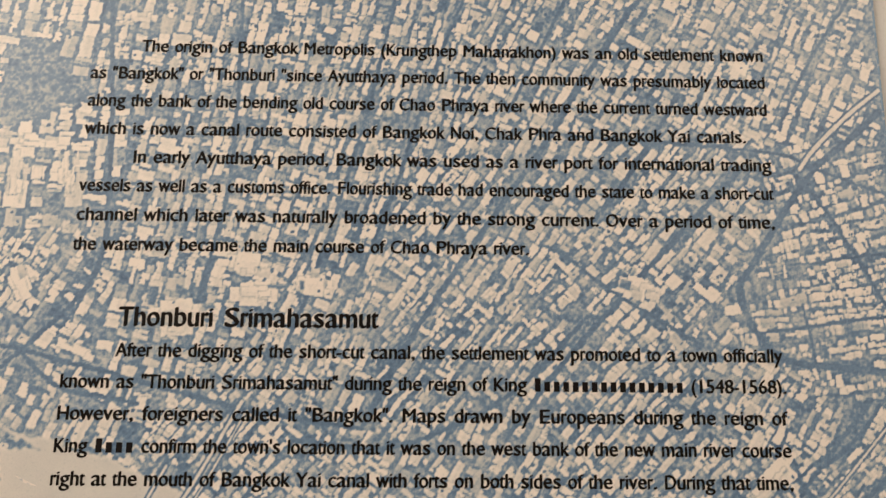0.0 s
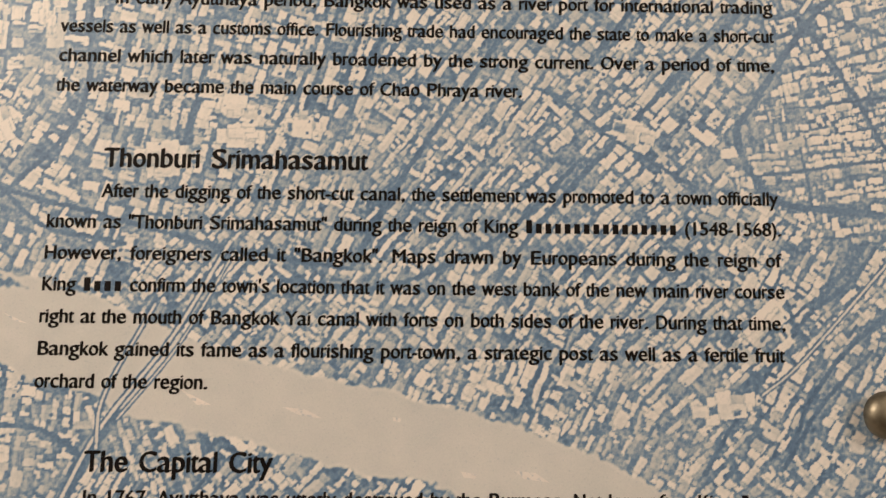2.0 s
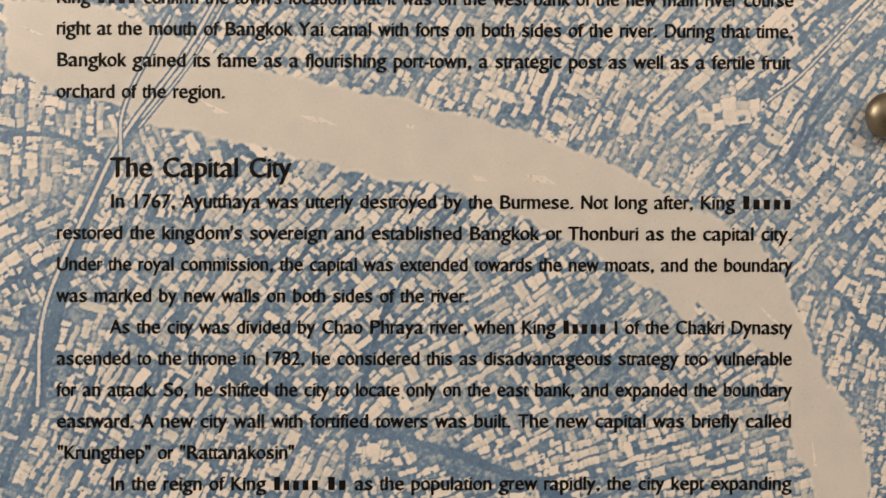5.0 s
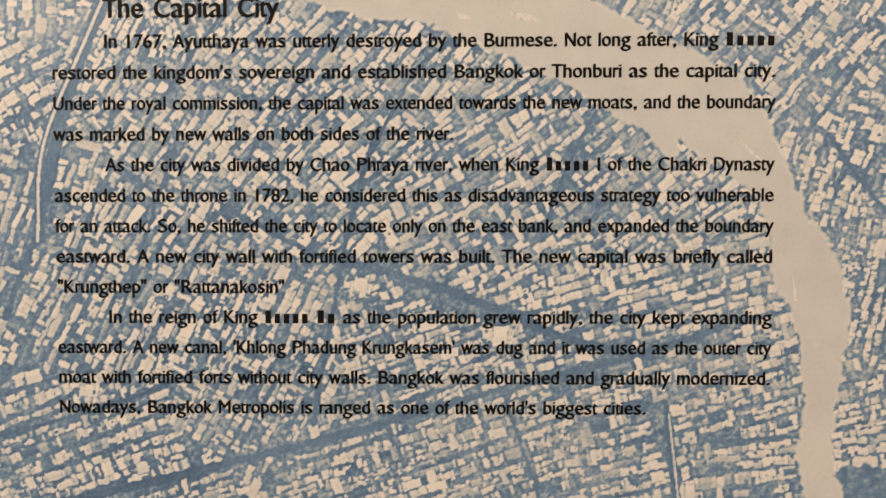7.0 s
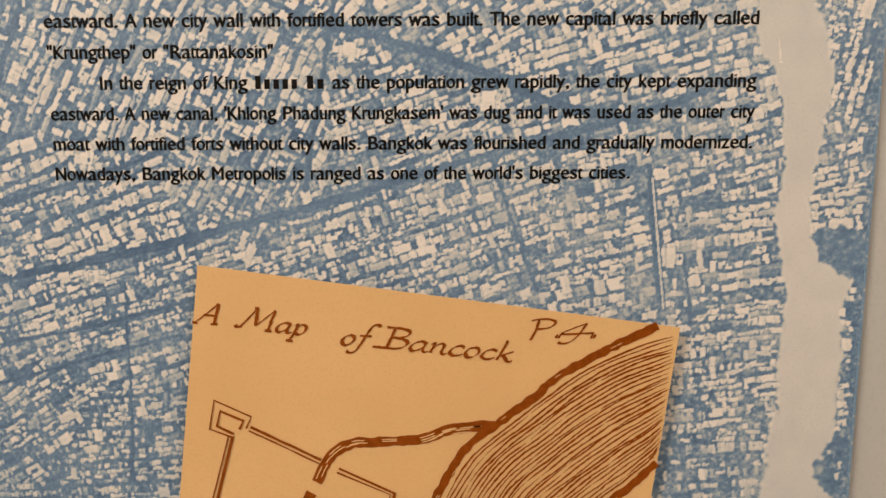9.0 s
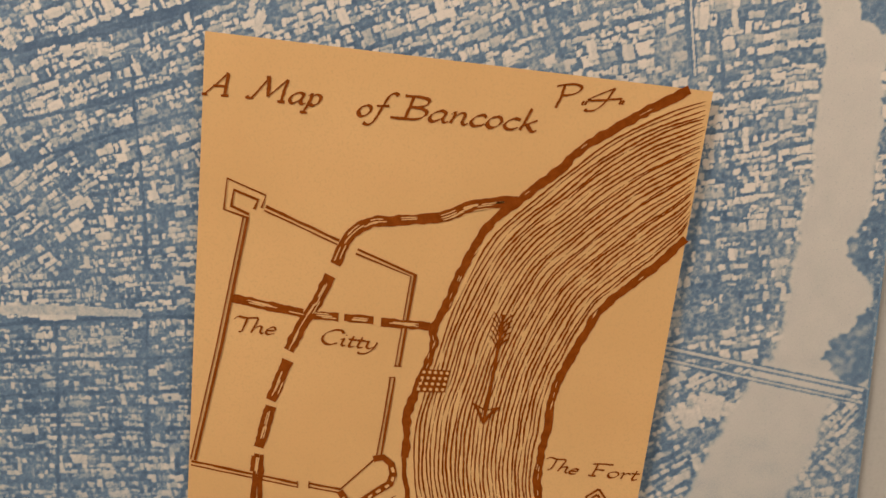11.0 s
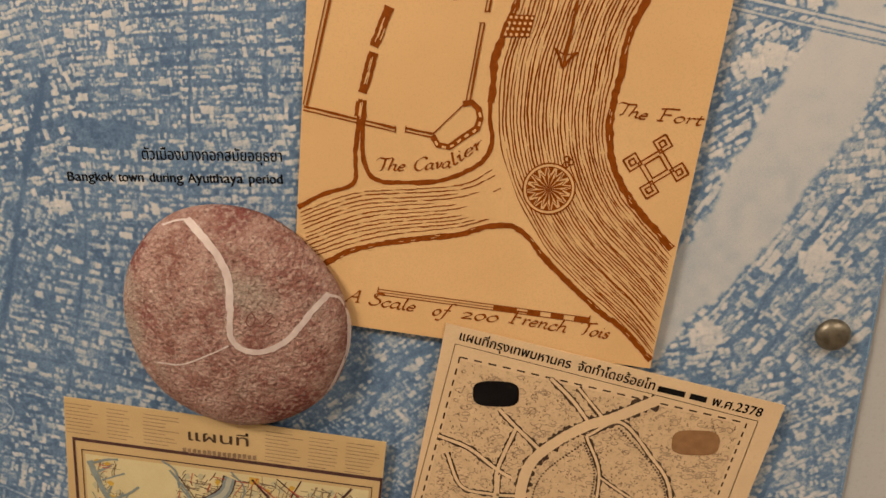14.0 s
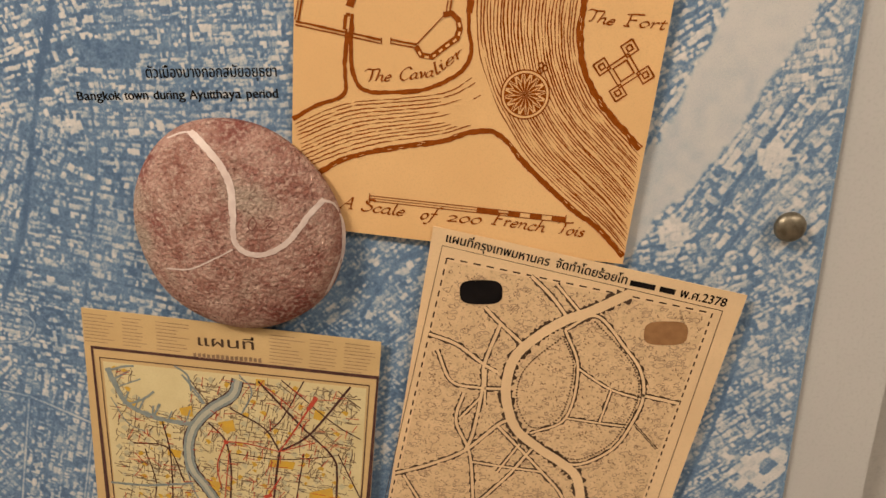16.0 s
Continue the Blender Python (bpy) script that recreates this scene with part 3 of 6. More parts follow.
district([(0.2512, 1.3693)], 78, 3.6, 4, .56)
district([(-0.1818, 1.3287)], 62, 3.4, 8, .58)
district([(-0.0950, 1.3288)], 64, 3.4, 7, .58)
district([(0.0103, 1.3129)], 20, 3.2, 7, .54)
district([(0.1211, 1.3351)], 16, 3.4, 7, .60)
district([(0.1904, 1.3351)], 14, 3.6, 7, .62)
district([(-0.1845, 1.2674)], 20, 3.6, 7, .62)
district([(-0.0866, 1.2806)], 62, 3.2, 7, .58)
district([(-0.0386, 1.2415)], 18, 3.4, 6, .60)
district([(0.0585, 1.2679)], 20, 3.4, 6, .60)
district([(0.1231, 1.2485)], 12, 3.8, 7, .62)
district([(0.1879, 1.2323)], 8, 4.0, 10, .70)
district([(0.1856, 1.2939)], 14, 3.6, 7, .62)
district([(-0.2045, 1.1941)], 16, 3.2, 5, .60)
district([(-0.1375, 1.2146)], 18, 3.4, 6, .60)
district([(0.1900, 1.1758)], 6, 3.4, 6, .62)
district([(-0.2091, 1.1923)], 18, 2.9, 5, .58)
district([(-0.1505, 1.1913)], 16, 2.9, 5, .58)
district([(-0.2294, 1.1408)], 30, 2.9, 5, .56)
district([(-0.1691, 1.1095)], 4, 2.6, 5, .52)
district([(-0.2305, 1.0319)], 2, 2.6, 4, .54)
district([(-0.1700, 1.0012)], 0, 2.6, 4, .54)
district([(-0.2324, 0.9630)], 1, 2.6, 5, .54)
district([(0.1780, 1.1606)], 8, 3.4, 6, .34)
district([(0.1801, 1.0843)], 4, 3.4, 6, .16)
district([(0.1617, 1.0566)], 10, 3.2, 7, .15)
district([(0.1695, 0.9829)], 30, 3.2, 6, .30)
district([(0.2542, 0.9746)], 50, 3.4, 6, .5)
district([(-0.3846, 0.9404)], 12, 3.4, 7, .56)
district([(-0.3147, 0.9018)], -4, 3.0, 5, .54)
district([(-0.3595, 0.8138)], -14, 3.2, 8, .56)
district([(-0.3966, 0.8552)], 60, 3.0, 6, .52)
district([(-0.4238, 0.7491)], -12, 3.6, 8, .55)
district([(-0.4473, 0.5616)], 70, 3.6, 6, .50)
district([(-0.5054, 0.5741)], 40, 4.0, 6, .50)
district([(0.2109, 0.8759)], 58, 3.4, 14, .62)
district([(0.2370, 0.9302)], 8, 3.6, 6, .60)
district([(0.2512, 0.8299)], 50, 3.6, 6, .58)
district([(0.1742, 0.8122)], 56, 3.2, 12, .55)
district([(0.1548, 0.7730)], 14, 3.6, 8, .40)
district([(0.2234, 0.6940)], 28, 3.4, 6, .46)
district([(0.2190, 0.6015)], 40, 3.2, 6, .50)
district([(-0.1053, 0.7589)], 34, 2.4, 4, .45)



def inside(poly, pts):
    """Which of pts lie inside the polygon."""
    a, hit = np.array(poly), np.zeros(len(pts), bool)
    x, z = pts[:, 0], pts[:, 1]
    for (x0, z0), (x1, z1) in zip(a, np.roll(a, -1, 0)):
        if z0 != z1:
            hit ^= ((z0 > z) != (z1 > z)) & (x < (x1 - x0) * (z - z0) / (z1 - z0) + x0)
    return hit


def near_lines(pts, lines, margin):
    """Which of pts lie within half a line's width (and a margin) of one of the lines."""
    hit = np.zeros(len(pts), bool)
    for line, width in lines:
        p = smooth_line(line, 0.006)
        for a, b in zip(p[:-1], p[1:]):
            d = b - a
            t = np.clip(((pts - a) @ d) / max(d @ d, 1e-12), 0, 1)
            q = pts - a - t[:, None] * d
            hit |= np.hypot(q[:, 0], q[:, 1]) < width / 2 + margin
    return hit


def in_panel(p, m=0.001):
    return (p[:, 0] > X0 + m) & (p[:, 0] < X1 - m) & (p[:, 1] > Z0 + m) & (p[:, 1] < Z1 - m)


def clip_line(line):
    p = smooth_line(line, 0.003)
    return p[in_panel(p, 0.0025)]


def town_roofs():
    """Centre, direction and size of the roofs of all districts, clear of river and streets."""
    seeds = np.array([d[0] for d in DISTRICTS])
    centre, axis, size = [], [], []
    for k, (at, angle, pitch, length, share) in enumerate(DISTRICTS):
        pitch, length, a = pitch * 0.00088, length * 0.00078, math.radians(angle)
        u, w = np.array([math.cos(a), math.sin(a)]), np.array([-math.sin(a), math.cos(a)])
        low = at[1] < 1.32
        length *= 0.74 if low else 0.98
        pitch *= 1.0 if low else 1.10
        row, reach, n = -0.17, 0.17, 0
        street = int(RNG.integers(3, 6))
        while row < reach:
            n += 1
            wide = RNG.choice((0.8, 1.0, 1.0, 1.35, 1.9))
            row += pitch * wide * 0.62
            if n % street == 0:
                row += RNG.uniform(0.0014, 0.0026)
                street = int(RNG.integers(3, 6))
            cross = RNG.uniform(0.014, 0.034)
            s = -reach + RNG.uniform(0, 0.01)
            while s < reach:
                ln = length * RNG.choice((0.35, 0.55, 0.8, 1.1, 1.6, 2.4), p=(0.2, 0.25, 0.25, 0.15, 0.1, 0.05))
                if RNG.random() < 0.04 or (s + reach) % cross < 0.0018:
                    s += 0.0020 if (s + reach) % cross < 0.0018 else ln
                    continue
                c = np.array(at) + u * (s + ln / 2) + w * (row + pitch * 0.10 * RNG.normal())
                centre.append((*c, k, share))
                axis.append((*u, RNG.normal() * 0.05 + (1.57 if RNG.random() < 0.22 else 0.0)))
                size.append((ln * RNG.uniform(0.92, 1.08), pitch * wide * RNG.uniform(0.85, 1.15)))
                s += ln
            row += pitch * wide * 0.62
    c, ax, sz = np.array(centre), np.array(axis), np.array(size)
    p = c[:, :2]
    best = np.full(len(p), 9.0)
    who = np.zeros(len(p), int)
    for k, s in enumerate(seeds):
        d = np.hypot(*(p - s).T)
        m = d < best
        best[m], who[m] = d[m], k
    keep = (who == c[:, 2]) & in_panel(p, 0.006)
    p, ax, sz, share = p[keep], ax[keep], sz[keep], c[keep, 3]
    clump = np.array([0.8 * noise.noise(Vector((x * 22, z * 22, 5.0))) + noise.noise(Vector((x * 60, z * 60, 3.0))) + 0.7 * noise.noise(Vector((x * 150, z * 150, 9.0))) for x, z in p])
    keep = (RNG.random(len(p)) < share + 0.60 * clump + np.interp(p[:, 1], (0.90, 1.12, 1.35, 1.6), (0.36, 0.40, 0.44, 0.46))) & ~inside(RIVER, p + RNG.normal(size=p.shape) * 0.0012)
    keep &= ~near_lines(p, ROADS, 0.0009)
    for g, _ in GROVES:
        keep &= ~inside(g, p)
    p, ax, sz = p[keep], ax[keep], sz[keep]
    return p, ax, sz


# corners of the map sheets, which are lifted off the panel
MAP_A = [(-0.1185, 1.2262), (0.1622, 1.1888), (0.1090, 0.7650), (-0.1725, 0.8030)]
MAP_B = [(-0.0497, 0.8010), (0.2138, 0.7368)] + [(0.146, 0.427), (-0.134, 0.380)]
MAP_C = [(-0.3815, 0.7245), (-0.1019, 0.6901)] + [(-0.140, 0.400), (-0.430, 0.390)]

CELL = 0.0004
GX0, GX1, GZ0, GZ1 = -0.54, X1 - 0.0012, 0.46, 1.90
NX, NZ = int((GX1 - GX0) / CELL) + 1, int((GZ1 - GZ0) / CELL) + 1


def soft_noise(cell):
    """Smooth noise between -1 and 1 over the print, with blobs about cell metres wide."""
    a = RNG.uniform(-1, 1, (int((GZ1 - GZ0) / cell) + 3, int((GX1 - GX0) / cell) + 3))
    u, w = np.arange(NX) * CELL / cell, np.arange(NZ) * CELL / cell
    i, j = u.astype(int), w.astype(int)
    fu, fw = u - i, w - j
    fu, fw = fu * fu * (3 - 2 * fu), fw * fw * (3 - 2 * fw)
    rows = a[:, i] * (1 - fu) + a[:, i + 1] * fu
    return rows[j] * (1 - fw)[:, None] + rows[j + 1] * fw[:, None]


def window(lo, hi):
    """Slices of the print that cover the box, with the places of its cells."""
    i0, i1 = (int(np.clip((v - GX0) / CELL, 0, NX)) for v in (lo[0], hi[0] + 2 * CELL))
    j0, j1 = (int(np.clip((v - GZ0) / CELL, 0, NZ)) for v in (lo[1], hi[1] + 2 * CELL))
    return slice(j0, j1), slice(i0, i1), (GX0 + np.arange(i0, i1) * CELL)[None, :], (GZ0 + np.arange(j0, j1) * CELL)[:, None]


def ragged_patch(pts, amount):
    q = np.array([p for p in smooth_line(pts + pts[:1], 0.0025)[:-1]])
    q += RNG.normal(size=q.shape) * amount
    q[:, 0] = np.minimum(q[:, 0], X1 - 0.001)
    return [tuple(p) for p in q]


gx, gz = (GX0 + np.arange(NX) * CELL)[None, :], (GZ0 + np.arange(NZ) * CELL)[:, None]


def area_of(poly, shift, soften):
    """Cover from 0 to 1 of a wobbly-edged area of the print, softened at its rim."""
    q = np.array(poly)
    sj, si, x, z = window(q.min(0) - 0.004, q.max(0) + 0.004)
    d = shift[sj, si][::2, ::2]
    xs, zs = np.broadcast_arrays(x[:, ::2], z[::2])
    m = inside(poly, np.stack([(xs + d).ravel(), (zs + d[::-1, ::-1]).ravel()], 1)).reshape(xs.shape).astype(float)
    m = np.repeat(np.repeat(m, 2, 0), 2, 1)
    cover = np.zeros((NZ, NX))
    cover[sj, si] = m[:sj.stop - sj.start, :si.stop - si.start]
    for _ in range(soften):
        for axis in (0, 1):
            cover = (np.roll(cover, 1, axis) + cover + np.roll(cover, -1, axis)) / 3
    return cover


def tone_of_print():
    """Ink tone of the aerial photograph, 0 deep blue to 1 pale paper, cell by cell."""
    tone = 0.25 + 0.07 * soft_noise(0.02) + 0.09 * soft_noise(0.004) + 0.13 * soft_noise(0.0015)

    def line(pts, width, value):
        p = clip_line(pts)
        for a, b in zip(p[:-1], p[1:]):
            r = width / 2
            sj, si, x, z = window(np.minimum(a, b) - r, np.maximum(a, b) + r)
            d = b - a
            t = np.clip(((x - a[0]) * d[0] + (z - a[1]) * d[1]) / max(d @ d, 1e-12), 0, 1)
            m = np.hypot(x - a[0] - t * d[0], z - a[1] - t * d[1]) < r * RNG.uniform(0.85, 1.1)
            tone[sj, si][m] = value + RNG.normal() * 0.02

    def block(c, u, hl, hw, value, cut=True):
        r = math.hypot(hl, hw)
        sj, si, x, z = window(c - r - 0.0008, c + r + 0.0008)
        a, b = (x - c[0]) * u[0] + (z - c[1]) * u[1], (z - c[1]) * u[0] - (x - c[0]) * u[1]
        m = (np.abs(a) < hl) & (np.abs(b) < hw)
        if cut and RNG.random() < 0.35:
            m &= ~((a * RNG.choice((-1, 1)) > hl * RNG.uniform(-0.2, 0.5)) & (b * RNG.choice((-1, 1)) > hw * RNG.uniform(-0.2, 0.4)))
        seam = (np.abs(a) < hl + 0.0006) & (np.abs(b) < hw + 0.0006) & ~m
        tone[sj, si][seam] = 0.5 * tone[sj, si][seam] + 0.5 * RNG.uniform(0.14, 0.30)
        tone[sj, si][m] = value + 0.10 * (b[m] > hw * 0.1)

    for pts, width in ROADS:
        line(pts, width * 0.85, 0.06)
    p, ax, sz = town_roofs()
    cs, sn = np.cos(ax[:, 2]), np.sin(ax[:, 2])
    u = np.stack([ax[:, 0] * cs - ax[:, 1] * sn, ax[:, 0] * sn + ax[:, 1] * cs], 1)
    light = np.where(RNG.random(len(p)) < 0.36, RNG.uniform(0.26, 0.58, len(p)), RNG.uniform(0.66, 1.0, len(p)))
    for k in RNG.permutation(len(p)):
        block(p[k], u[k], sz[k, 0] / 2, sz[k, 1] / 2, light[k])
    # broad roofs and open yards among the small houses
    for k in RNG.choice(len(p), len(p) // 26, replace=False):
        block(p[k], u[k], RNG.uniform(0.0022, 0.0055), RNG.uniform(0.0014, 0.0032), RNG.choice((0.16, 0.5, 0.8, 0.95)))
    for pts, width in ROADS:
        line(pts, width * 0.9, 0.13)
    for pts in PALE_PATCHES:
        q = np.array(pts)
        c, d = q.mean(0), q[1] - q[0]
        hl, hw = np.hypot(*d) * 0.47, np.hypot(*(q[-1] - q[0])) * 0.47
        d /= np.hypot(*d)
        block(c, d, hl * 0.95, hw * 0.6, 0.92)
        block(c, d, hl * 0.55, hw * 0.95, 0.90)
        for _ in range(5):
            e = np.array([d[0] * RNG.uniform(-1, 1) * hl - d[1] * RNG.uniform(-1, 1) * hw, d[1] * RNG.uniform(-1, 1) * hl + d[0] * RNG.uniform(-1, 1) * hw])
            block(c + e * 1.3, d, hl * RNG.uniform(0.08, 0.35), hw * RNG.uniform(0.12, 0.4), RNG.choice((0.25, 0.55, 0.7, 0.85, 0.95)), True)
    t = np.stack([RNG.uniform(GX0, GX1, 30000), RNG.uniform(GZ0, GZ1, 30000)], 1)
    clump = np.array([noise.noise(Vector((x * 35, z * 35, 21.0))) + 0.7 * noise.noise(Vector((x * 110, z * 110, 4.0))) for x, z in t])
    for c in t[RNG.random(len(t)) < 0.30 + 0.9 * clump]:
        r = RNG.uniform(0.0004, 0.0010)
        sj, si, x, z = window(c - r, c + r)
        m = np.hypot(x - c[0], (z - c[1]) * RNG.uniform(0.7, 1.4)) < r
        tone[sj, si][m] = RNG.uniform(0.06, 0.26)
    # the edges of roofs and streets wander a little
    dx, dz = ((0.9 * soft_noise(0.0022) + 1.4 * soft_noise(0.006)).round().astype(int) for _ in range(2))
    rows, cols = np.meshgrid(np.arange(NZ), np.arange(NX), indexing="ij")
    tone = tone[np.clip(rows + dz, 0, NZ - 1), np.clip(cols + dx, 0, NX - 1)]
    tone = 0.45 + (tone - 0.45) * (0.86 + 0.24 * soft_noise(0.03) + 0.14 * soft_noise(0.008))
    # the river washes over its banks with a soft, uneven edge; groves and bridges lie over it
    shift = 0.0013 * soft_noise(0.0025) + 0.0016 * soft_noise(0.009)
    water = 0.615 + np.interp(gz, (1.0, 1.25, 1.4), (0.06, 0.05, 0.0)) + 0.040 * soft_noise(0.06) + 0.018 * soft_noise(0.022) + 0.008 * soft_noise(0.003)
    low = np.interp(gz, (1.05, 1.25), (1.0, 0.0))
    cover = area_of(RIVER, shift, 3) * (1 - low) + area_of(RIVER, shift * 1.6, 11) * low
    bank = area_of(RIVER, shift, 14)
    water = water + 0.16 * np.clip((0.93 - bank) * 2.6, 0, 1) * (0.6 + 0.6 * soft_noise(0.02))
    dry = 1 - 0.85 * cover
    tone = tone * (1 - cover) + water * cover
    for pts, dense in GROVES:
        if dense:
            cover = area_of(ragged_patch(pts, 0.0007), shift, 2) * (0.82 + 0.18 * soft_noise(0.004))
            tone = tone * (1 - cover) + (0.17 + 0.12 * soft_noise(0.003)) * cover
    for pts, width in PALE_ROADS:
        if width < 0.006:
            line(pts, width + 0.0016, 0.18)
        line(pts, width * 0.8, 0.68)
    for axis in (0, 1):
        tone = 0.2 * np.roll(tone, 1, axis) + 0.6 * tone + 0.2 * np.roll(tone, -1, axis)
    # the enlargement is sharpened, with pale and dark rims
    broad = tone
    for k in (1, 2, 3):
        for axis in (0, 1):
            broad = (np.roll(broad, k, axis) + broad + np.roll(broad, -k, axis)) / 3
    tone = tone + 0.90 * (tone - broad)
    # the lower part of the enlargement is softer and hazier
    soft = tone
    for axis in (0, 1, 0, 1):
        soft = 0.28 * np.roll(soft, 2, axis) + 0.44 * soft + 0.28 * np.roll(soft, -2, axis)
    haze = np.interp(gz, (0.85, 1.25), (0.85, 0.0))
    tone = tone * (1 - haze) + soft * haze
    tone = np.where(tone > 0.4, 0.4 + (tone - 0.4) * (1 - 0.45 * haze), tone)
    # tone drops towards the bottom and lower left, rises towards lower right and top
    return tone + np.interp(gz, (0.85, 1.15), (-0.07, 0.0)) + np.interp(gx, (-0.27, 0.0, 0.2), (-0.06, 0.0, 0.05)) * np.interp(gz, (1.3, 1.5), (1.0, 0.0)) + np.interp(gz, (1.3, 1.6), (0.0, 0.04)) + 0.10 * dry * soft_noise(0.0011) + 0.04 * soft_noise(0.009) + np.interp(gz, (1.0, 1.3), (1.0, 0.0)) * dry * (0.07 * soft_noise(0.018) + 0.05 * soft_noise(0.005))


def tone_material():
    m, n, l, bs = nodes_of("aerial_photo_print", 0.48, 0.35)
    nt = m.node_tree
    at, ramp = n.new("ShaderNodeAttribute"), n.new("ShaderNodeValToRGB")
    at.attribute_name = "tone"
    cr = ramp.color_ramp
    for k, (place, colour) in enumerate(((0.0, (0.066, 0.122, 0.218)), (0.28, (0.140, 0.226, 0.342)), (0.46, (0.36, 0.405, 0.445)), (0.60, (0.520, 0.515, 0.502)), (1.0, (0.735, 0.678, 0.632)))):
        e = cr.elements[k] if k < 2 else cr.elements.new(place)
        e.position, e.color = place, (*colour, 1)
    # halftone grain makes the edges of the tones ragged
    grain, amount, total = n.new("ShaderNodeTexNoise"), n.new("ShaderNodeMath"), n.new("ShaderNodeMath")
    grain.inputs["Scale"].default_value, grain.inputs["Detail"].default_value = 1100, 2
    amount.operation, amount.inputs[1].default_value, amount.inputs[2].default_value = "MULTIPLY_ADD", 0.22, -0.11
    l.new(n.new("ShaderNodeTexCoord").outputs["Object"], grain.inputs["Vector"])
    l.new(grain.outputs["Fac"], amount.inputs[0])
    l.new(at.outputs["Fac"], total.inputs[0])
    l.new(amount.outputs[0], total.inputs[1])
    l.new(total.outputs[0], ramp.inputs["Fac"])
    c = noise_mix(nt, ramp.outputs["Color"], (0.30, 0.35, 0.40), 700, 0.60, 0.95, 3.0)
    l.new(c, bs.inputs["Base Color"])
    return m


def photo_print():
    """The photograph: a flat fine grid that carries the tone, in an upper and a wider lower sheet."""
    tone, mat = tone_of_print(), tone_material()
    split, left = int((1.10 - GZ0) / CELL) // 2 * 2, int((-0.29 - GX0) / CELL) // 2 * 2
    for name, j0, j1, i0 in (("photo_print", 0, split + 1, 0), ("photo_print", split, NZ, left)):
        part_of = tone[j0:j1:2, i0::2]
        nz, nx = part_of.shape
        x, z = np.meshgrid(GX0 + (i0 + 2 * np.arange(nx)) * CELL, GZ0 + (j0 + 2 * np.arange(nz)) * CELL)
        co = np.stack([x.ravel(), np.full(nx * nz, -0.0001), z.ravel()], 1)
        k = (np.arange(nz - 1)[:, None] * nx + np.arange(nx - 1)[None, :]).ravel()
        quads = np.stack([k, k + 1, k + nx + 1, k + nx], 1)
        mid = co[k][:, [0, 2]]
        for sheet in (MAP_A, MAP_B, MAP_C):
            c = np.mean(sheet, 0)
            under = inside([tuple(c + (np.array(q) - c) * 0.86) for q in sheet], mid)
            mid, quads = mid[~under], quads[~under]
        me = bpy.data.meshes.new(name)
        me.vertices.add(len(co))
        me.vertices.foreach_set("co", co.astype(np.float32).ravel())
        me.loops.add(quads.size)
        me.loops.foreach_set("vertex_index", quads.astype(np.int32).ravel())
        me.polygons.add(len(quads))
        me.polygons.foreach_set("loop_start", np.arange(0, quads.size, 4, dtype=np.int32))
        me.update(calc_edges=True)
        me.attributes.new("tone", "FLOAT", "POINT").data.foreach_set("value", part_of.astype(np.float32).ravel())
        me.materials.append(mat)
        ob = new(name, me)
        ob.parent = panel
        tagged(ob, "blue and cream aerial photograph of a city")


def lifted_sheet(corners, y, material, parent):
    """A thin printed sheet on an added spacer set back from its edges, lifted to cast a shadow on the panel."""
    part("paper", *sheet_data(corners, y, 0.0012), material, parent)
    c = np.mean(corners, 0)
    core = [tuple(c + (np.array(q) - c) * 0.90) for q in corners]
    # added spacer: the maps are flat print, lifted only for their shadow
    part("shadow_spacer", *sheet_data(core, y + 0.0012, -0.0002 - y - 0.0012), M_WHITE, parent, "white foam core behind the sheet")


photo_print()
marks = Ink()
for pts in BOATS:
    marks.patch(pts)
marks.make("boat_print", -0.00020, M_ROOF, panel, "pale boat on the printed river", each=True)


def thai_line(text, a, b, tall, y, parent, material=None, name="text_line", weight=0.0):
    """A line of Thai print from the point a to the point b."""
    v, f = glyph_mesh(text, weight)
    a, b = np.array(a), np.array(b)
    u = (b - a) / np.hypot(*(b - a))
    w = np.array([-u[1], u[0]])
    k = np.hypot(*(b - a)) / (v[:, 0].max() - v[:, 0].min())
    q = a + np.outer((v[:, 0] - v[:, 0].min()) * k, u) + np.outer(v[:, 1] * tall, w)
    n = len(q)
    thrice = [(x + d, y - e, z + d * 0.5) for d, e in ((-0.00022, 0.0), (0.0, 0.000004), (0.00022, 0.000008)) for x, z in q.tolist()]
    return part(name, thrice, [[i + n * k for i in g] for k in range(3) for g in f], material or M_TEXT, parent)


thai_line("ตัวเมืองบางกอกสมัยอยุธยา", (-0.2800, 0.9292), (-0.1712, 0.9272), 0.0125, -0.00025, panel, name="caption")

# ---- map sheets ----
map_a = new("antique_map")
map_a.location, map_a.scale = (0.0, 0.0, 0.0076), (0.993, 1.0, 0.993)
tagged(map_a, "ochre antique map sheet with a brown engraved river, on the panel", "map")
lifted_sheet(MAP_A, -0.0082, M_SHEET, map_a)
YA = -0.0085

# pen letters: strokes on a grid with the capitals 10 high; then the width
PEN = {}


def letter(name, strokes, wide):
    PEN[name] = strokes, wide


letter("A", "0,0 3.5,6 5.5,10|5.5,10 6.2,5 6.8,0|2,4 6.3,4|-.8,0 1,0|5.6,0 8,0", 8)
letter("M", "0,0 1.5,5 3,10|3,10 4.6,1.5|4.6,1.5 8.5,10|8.5,10 9,0|-1.6,.8 -.8,0 .6,.2|8,0 10.2,0|2,10 3.2,10", 11)
letter("B", "1.8,0 1.8,10|-.5,10 4,10 6,8.8 5.5,6.5 3,5.4 1.8,5.3|3,5.4 6,4.5 6.6,2.5 5,.4 1.8,0|-2,0 2,0", 7.6)
